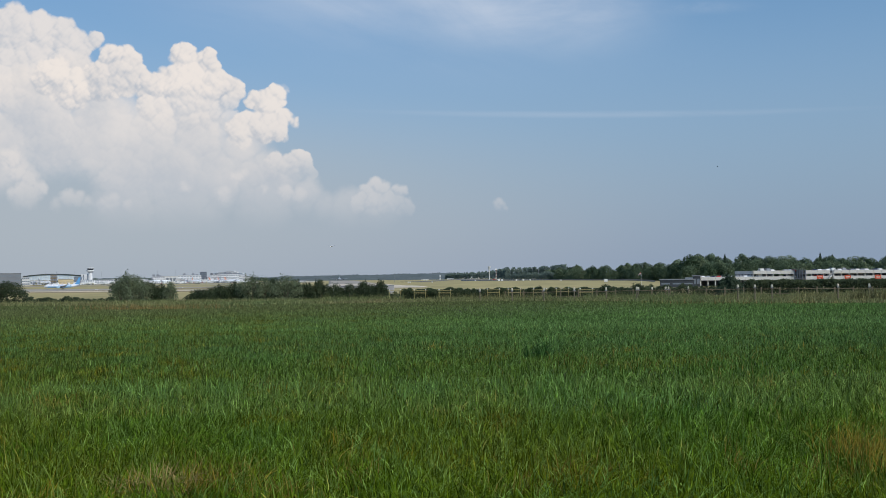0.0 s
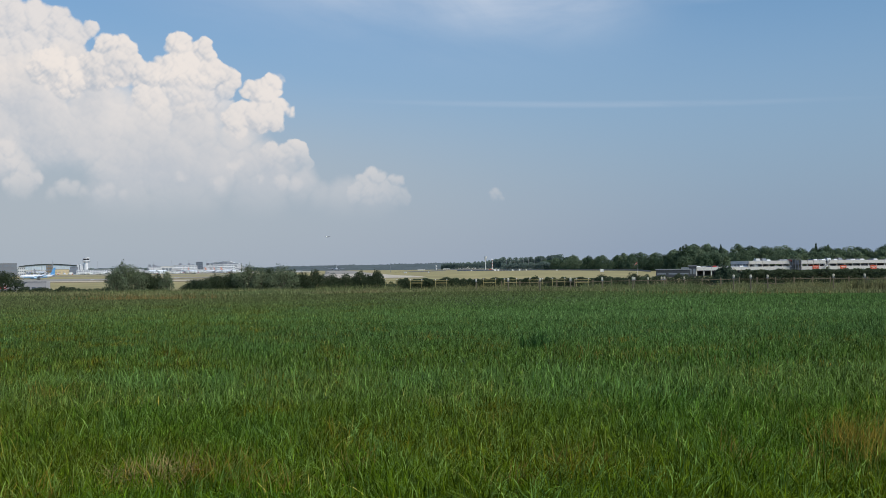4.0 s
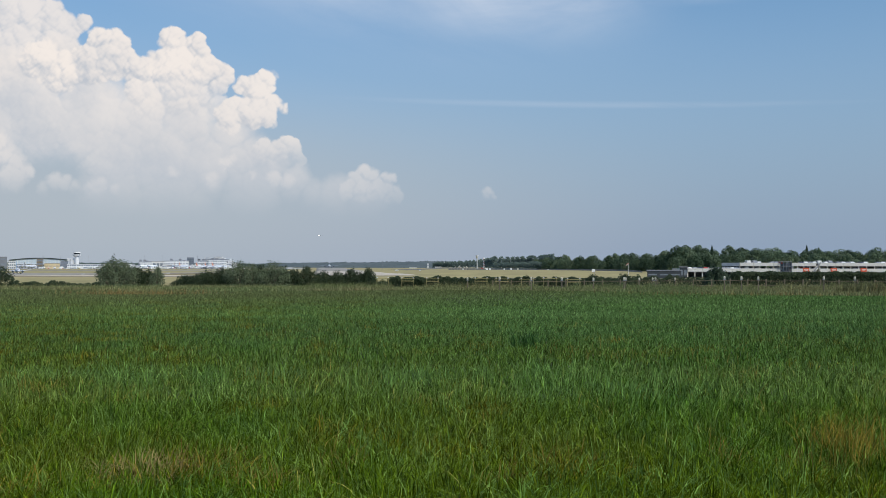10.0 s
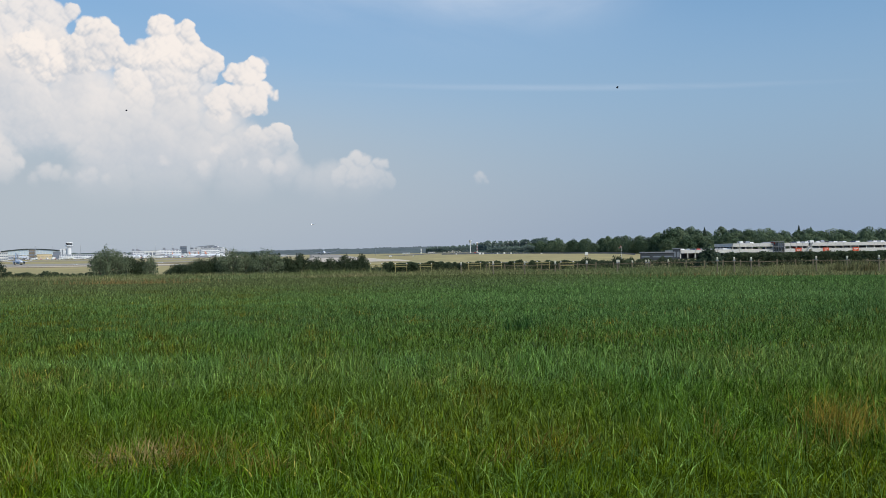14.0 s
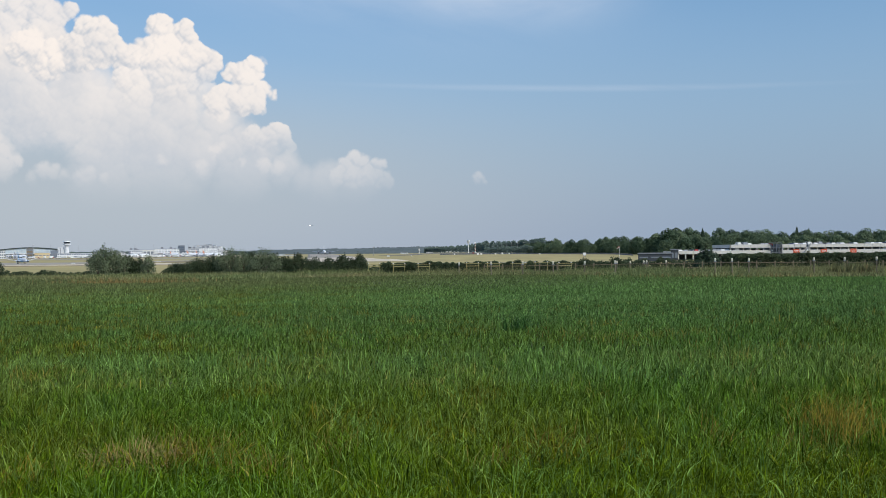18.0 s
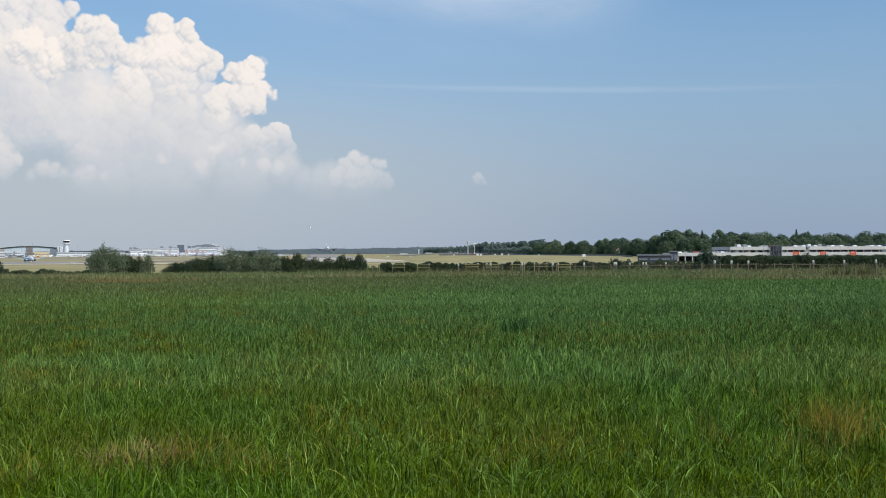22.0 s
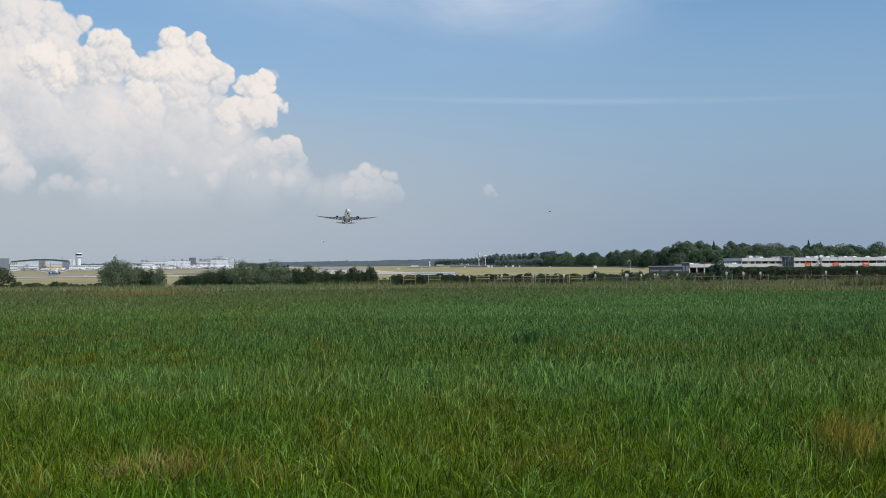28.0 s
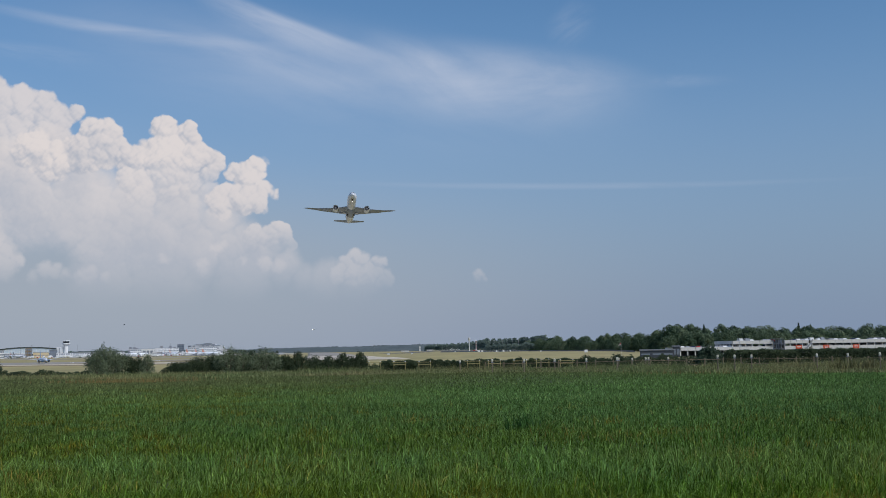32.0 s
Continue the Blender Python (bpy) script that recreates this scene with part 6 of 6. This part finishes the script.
def lorry():
    """An articulated lorry that faces -x, standing on z = 0."""
    ob = thing("lorry", Matrix.Identity(4), "white-cabbed lorry with a grey curtain-sided trailer and a red panel", "lorry")
    side = [(-8.2, 0.5), (-8.25, 1.6), (-7.95, 2.9), (-7.5, 3.7), (-6.1, 3.75), (-6.0, 0.5)]
    part("cab", loft(bmesh.new(), [[(px, s * 1.24, pz) for px, pz in side] for s in (-1, 1)]), M["white"], ob, "white cab")
    part("windscreen", loft(bmesh.new(), [[(-8.27, s * 1.1, 1.75), (-8.0, s * 1.1, 2.85), (-7.97, s * 1.1, 2.85), (-8.23, s * 1.1, 1.75)] for s in (-1, 1)]), M["window"], ob)
    part("side_window", boxes((-7.7, -6.9, -1.26, -1.24, 1.9, 2.7)), M["window"], ob)
    part("trailer", boxes((-5.7, 7.6, -1.27, 1.27, 1.15, 3.98), bevel=0.05), M["lorry_grey"], ob, "grey curtain-sided trailer")
    part("chassis", boxes((-7.8, 7.5, -0.5, 0.5, 0.6, 1.15)), M["black"], ob)
    part("top_rail", boxes((-5.7, 7.6, -1.31, -1.27, 3.8, 3.98)), M["grey"], ob)
    part("side_panel", boxes((-4.6, -2.4, -1.31, -1.27, 2.2, 2.95)), M["red"], ob, "red rectangular panel")
    part("text_bar", boxes((-4.3, -2.7, -1.33, -1.31, 2.5, 2.65)), M["white"], ob)
    for k in range(9):
        a = k / 8
        part("swoosh", loft(bmesh.new(), [[(-1.2 + 3.2 * a, yy, 1.3 + 2.3 * a ** 0.6), (-0.6 + 3.2 * a, yy, 1.3 + 2.3 * a ** 0.6), (-0.2 + 3.2 * a, yy, 1.6 + 2.3 * a ** 0.6), (-0.8 + 3.2 * a, yy, 1.6 + 2.3 * a ** 0.6)] for yy in (-1.30, -1.272)]), M["dark"], ob, "dark curved stripe")
    for k in range(3):
        part("side_print", boxes((2.4 + 1.5 * k, 3.5 + 1.5 * k, -1.30, -1.272, 1.5, 2.6)), M["dark"], ob)
    return ob, [wheel(ob, x, y, 0.5) for x in (-7.2, -4.9, 4.2, 5.4, 6.6) for y in (-1.1, 1.1)]


coach_ob, coach_wheels = coach()
lorry_ob, lorry_wheels = lorry()


# ---- insects ----
def fly(name):
    ob = thing(name, Matrix.Identity(4), "small dark fly with spread wings in the air", "insect")
    r = 0.0021
    part("abdomen", tube(bmesh.new(), [(-0.0065, 0, 0), (-0.004, 0, 0), (-0.001, 0, 0), (0.0008, 0, 0)], [0.0006, r, r * 1.15, r * 0.7], 10), M["black"], ob)
    part("thorax", tube(bmesh.new(), [(0.0008, 0, 0.0003), (0.002, 0, 0.0005), (0.0036, 0, 0.0003)], [r * 0.7, r * 1.1, r * 0.6], 10), M["black"], ob)
    part("head", tube(bmesh.new(), [(0.0036, 0, 0), (0.0045, 0, 0), (0.0056, 0, 0)], [r * 0.5, r * 0.8, r * 0.3], 10), M["black"], ob)
    for s in (-1, 1):
        part("wing", loft(bmesh.new(), [[(0.002, s * 0.001, 0.0016 + d), (0.0035, s * 0.006, 0.0045 + d), (0.0005, s * 0.0085, 0.006 + d), (-0.003, s * 0.006, 0.0045 + d), (-0.001, s * 0.0015, 0.0018 + d)] for d in (0, 0.0001)]), M["dark"], ob)
    return ob


flies = [fly("fly") for _ in range(3)]


# ---- what moves ----
def motions():
    walk(jet, [(t, pose(jx, jy, jz, -pitch, bank, 6.9)) for t, jx, jy, jz, pitch, bank in [(0, -331.0, 2983.4, 5.4, 0.0, 0.0), (12, -251.1, 2321.0, 5.3, 0.0, 0.0), (19, -190.0, 1814.9, 5.2, 0.0, 0.0), (20.5, -175.6, 1695.0, 5.6, 0.0, 0.0), (21.3, -167.7, 1629.4, 7.0, 2.4, 0.0), (22, -160.6, 1571.0, 9.2, 4.5, 0.0), (23, -150.0, 1483.0, 12.4, 7.5, 0.0), (24, -139.4, 1395.0, 17.0, 10.0, 0.0), (25, -128.8, 1307.0, 22.8, 12.0, 0.0), (26, -118.2, 1219.0, 30.0, 12.1, 0.0), (27.5, -102.3, 1087.0, 45.8, 12.4, 0.9), (28.5, -91.6, 999.0, 57.0, 12.5, 1.2), (30, -75.7, 867.0, 74.5, 12.7, 1.4), (31, -65.1, 779.0, 87.2, 12.9, 1.4), (32, -54.5, 691.0, 98.5, 13.0, 1.5)]])
    for (g, at), fold in zip(jet_gears, ((0, -82), (0, 82), (95, 0))):
        walk(g, [(t, pose(*at, -fold[0] * s, fold[1] * s, 0)) for t, s in ((0, 0), (26.0, 0), (28.0, 0.15), (29.5, 0.6), (31.0, 1.0), (32, 1.0))])
    walk(far_jet, [(t, pose(fx, 4600, fz, -3, 0, -5)) for t, fx, fz in ((0, -545, 156), (8, -546, 150), (16, -544, 134), (24, -541, 121), (32, -533, 105))])
    walk(taxi, [(t, pose(tx, ty, gz(tx, ty) + 4.15, 0, 0, yaw)) for t, tx, ty, yaw in [(0, -442.2, 1150, -68), (2.4, -450.2, 1140, -66), (4, -457.2, 1130, -52), (6, -465.7, 1120, -28), (9, -457.5, 1100, 20), (13, -444.1, 1090, 30), (19, -430.4, 1080, 34), (23, -419.7, 1075, 32), (28, -405.5, 1065, 30), (32, -400.8, 1060, 30)]])
    walk(coach_ob, [(t, pose(-91.9 + 18.05 * (t - 23), 248, gz(-91.9 + 18.05 * (t - 23), 248) + 0.07)) for t in (0, 16, 20, 22, 23, 24, 25, 26, 27, 28, 29, 30, 32)])
    for wh in coach_wheels:
        at = wh.location.copy()
        walk(wh, [(t, pose(*at, 0, 60 * k, 0)) for k, t in enumerate(np.linspace(22, 31, 40).tolist())])
    walk(lorry_ob, [(t, pose(-86.8 - 21.5 * (t - 3), 256, gz(-86.8 - 21.5 * (t - 3), 256) + 0.07)) for t in (0, 1, 2, 3, 4, 5, 8, 32)])
    for wh in lorry_wheels:
        at = wh.location.copy()
        walk(wh, [(t, pose(*at, 0, -60 * k, 0)) for k, t in enumerate(np.linspace(0, 6, 30).tolist())])
    for ob, rows in zip(flies, FLIGHTS):
        walk(ob, [(t, pose(fx, fy, fz, 0, 0, turn)) for t, fx, fy, fz, turn in rows])


FLIGHTS = [[(0, 2.349, 9.00, 2.672, 20), (0.35, 2.690, 8.00, 4.431, 60), (1.1, -1.867, 8.00, 4.167, -30), (1.4, -1.176, 6.50, 2.620, -30), (1.5, -0.741, 6.00, 2.506, -10), (1.6, -0.283, 5.20, 2.350, -10), (1.7, 0.063, 4.40, 2.218, -5), (1.8, 0.322, 3.50, 2.085, -5), (1.9, 0.524, 2.70, 1.988, 0), (2, 0.680, 2.00, 1.909, 0), (2.15, 1.225, 2.00, 1.915, 0), (4, 2.919, 4.00, 3.399, 0), (32, 3.386, 4.00, 3.799, 0)],
           [(0, 5.541, 9.00, 5.126, 0), (5.5, 4.503, 9.00, 3.508, 170), (6, 1.797, 9.00, 2.653, 180), (6.5, -0.457, 9.00, 4.598, 150), (12.4, 0.620, 9.00, 4.451, 0), (13, 2.118, 9.00, 3.091, 0), (13.5, 2.431, 6.00, 3.349, 90), (13.8, 1.638, 4.50, 2.896, 190), (13.9, 1.200, 4.00, 2.572, 190), (14, 0.729, 4.00, 2.339, 200), (14.2, -0.467, 4.50, 1.880, 200), (14.4, -0.121, 5.00, 2.002, 10), (14.5, 0.014, 4.00, 2.409, 60), (14.8, 0.197, 4.00, 3.132, 60), (18.5, -1.281, 9.00, 4.436, 0), (19, -0.547, 9.00, 2.658, 0), (19.4, 0.554, 7.00, 3.782, 40), (19.8, 0.985, 4.50, 2.975, 180), (20, 0.507, 4.00, 2.532, 180), (20.3, -0.353, 4.00, 2.966, 180), (32, -0.156, 5.00, 4.360, 0)],
           [(0, -3.698, 6.00, 4.080, 0), (13.6, -2.885, 6.00, 2.869, 0), (14, -1.792, 6.00, 2.557, 10), (14.4, -0.873, 6.00, 3.519, 20), (19.6, -1.807, 4.00, 2.372, 0), (20, -1.133, 4.00, 2.262, 0), (20.4, -0.577, 4.00, 3.028, 0), (22.6, -1.876, 3.50, 1.844, 0), (23, -1.434, 3.50, 1.765, 0), (23.4, -1.368, 4.00, 2.935, 30), (25.2, -1.617, 7.00, 3.657, 0), (25.5, -1.121, 7.00, 2.031, 0), (26.2, 0.131, 7.00, 4.020, 30), (27.7, 2.054, 7.00, 3.801, 180), (28, 0.742, 7.00, 2.064, 180), (28.5, -1.096, 7.00, 4.194, 180), (30.3, -2.154, 8.00, 4.408, 0), (30.6, -1.244, 8.00, 2.141, 0), (31, 0.603, 8.00, 4.749, 0), (31.7, -3.831, 8.00, 2.651, 0), (32, -2.400, 8.00, 1.933, 0)]]
motions()
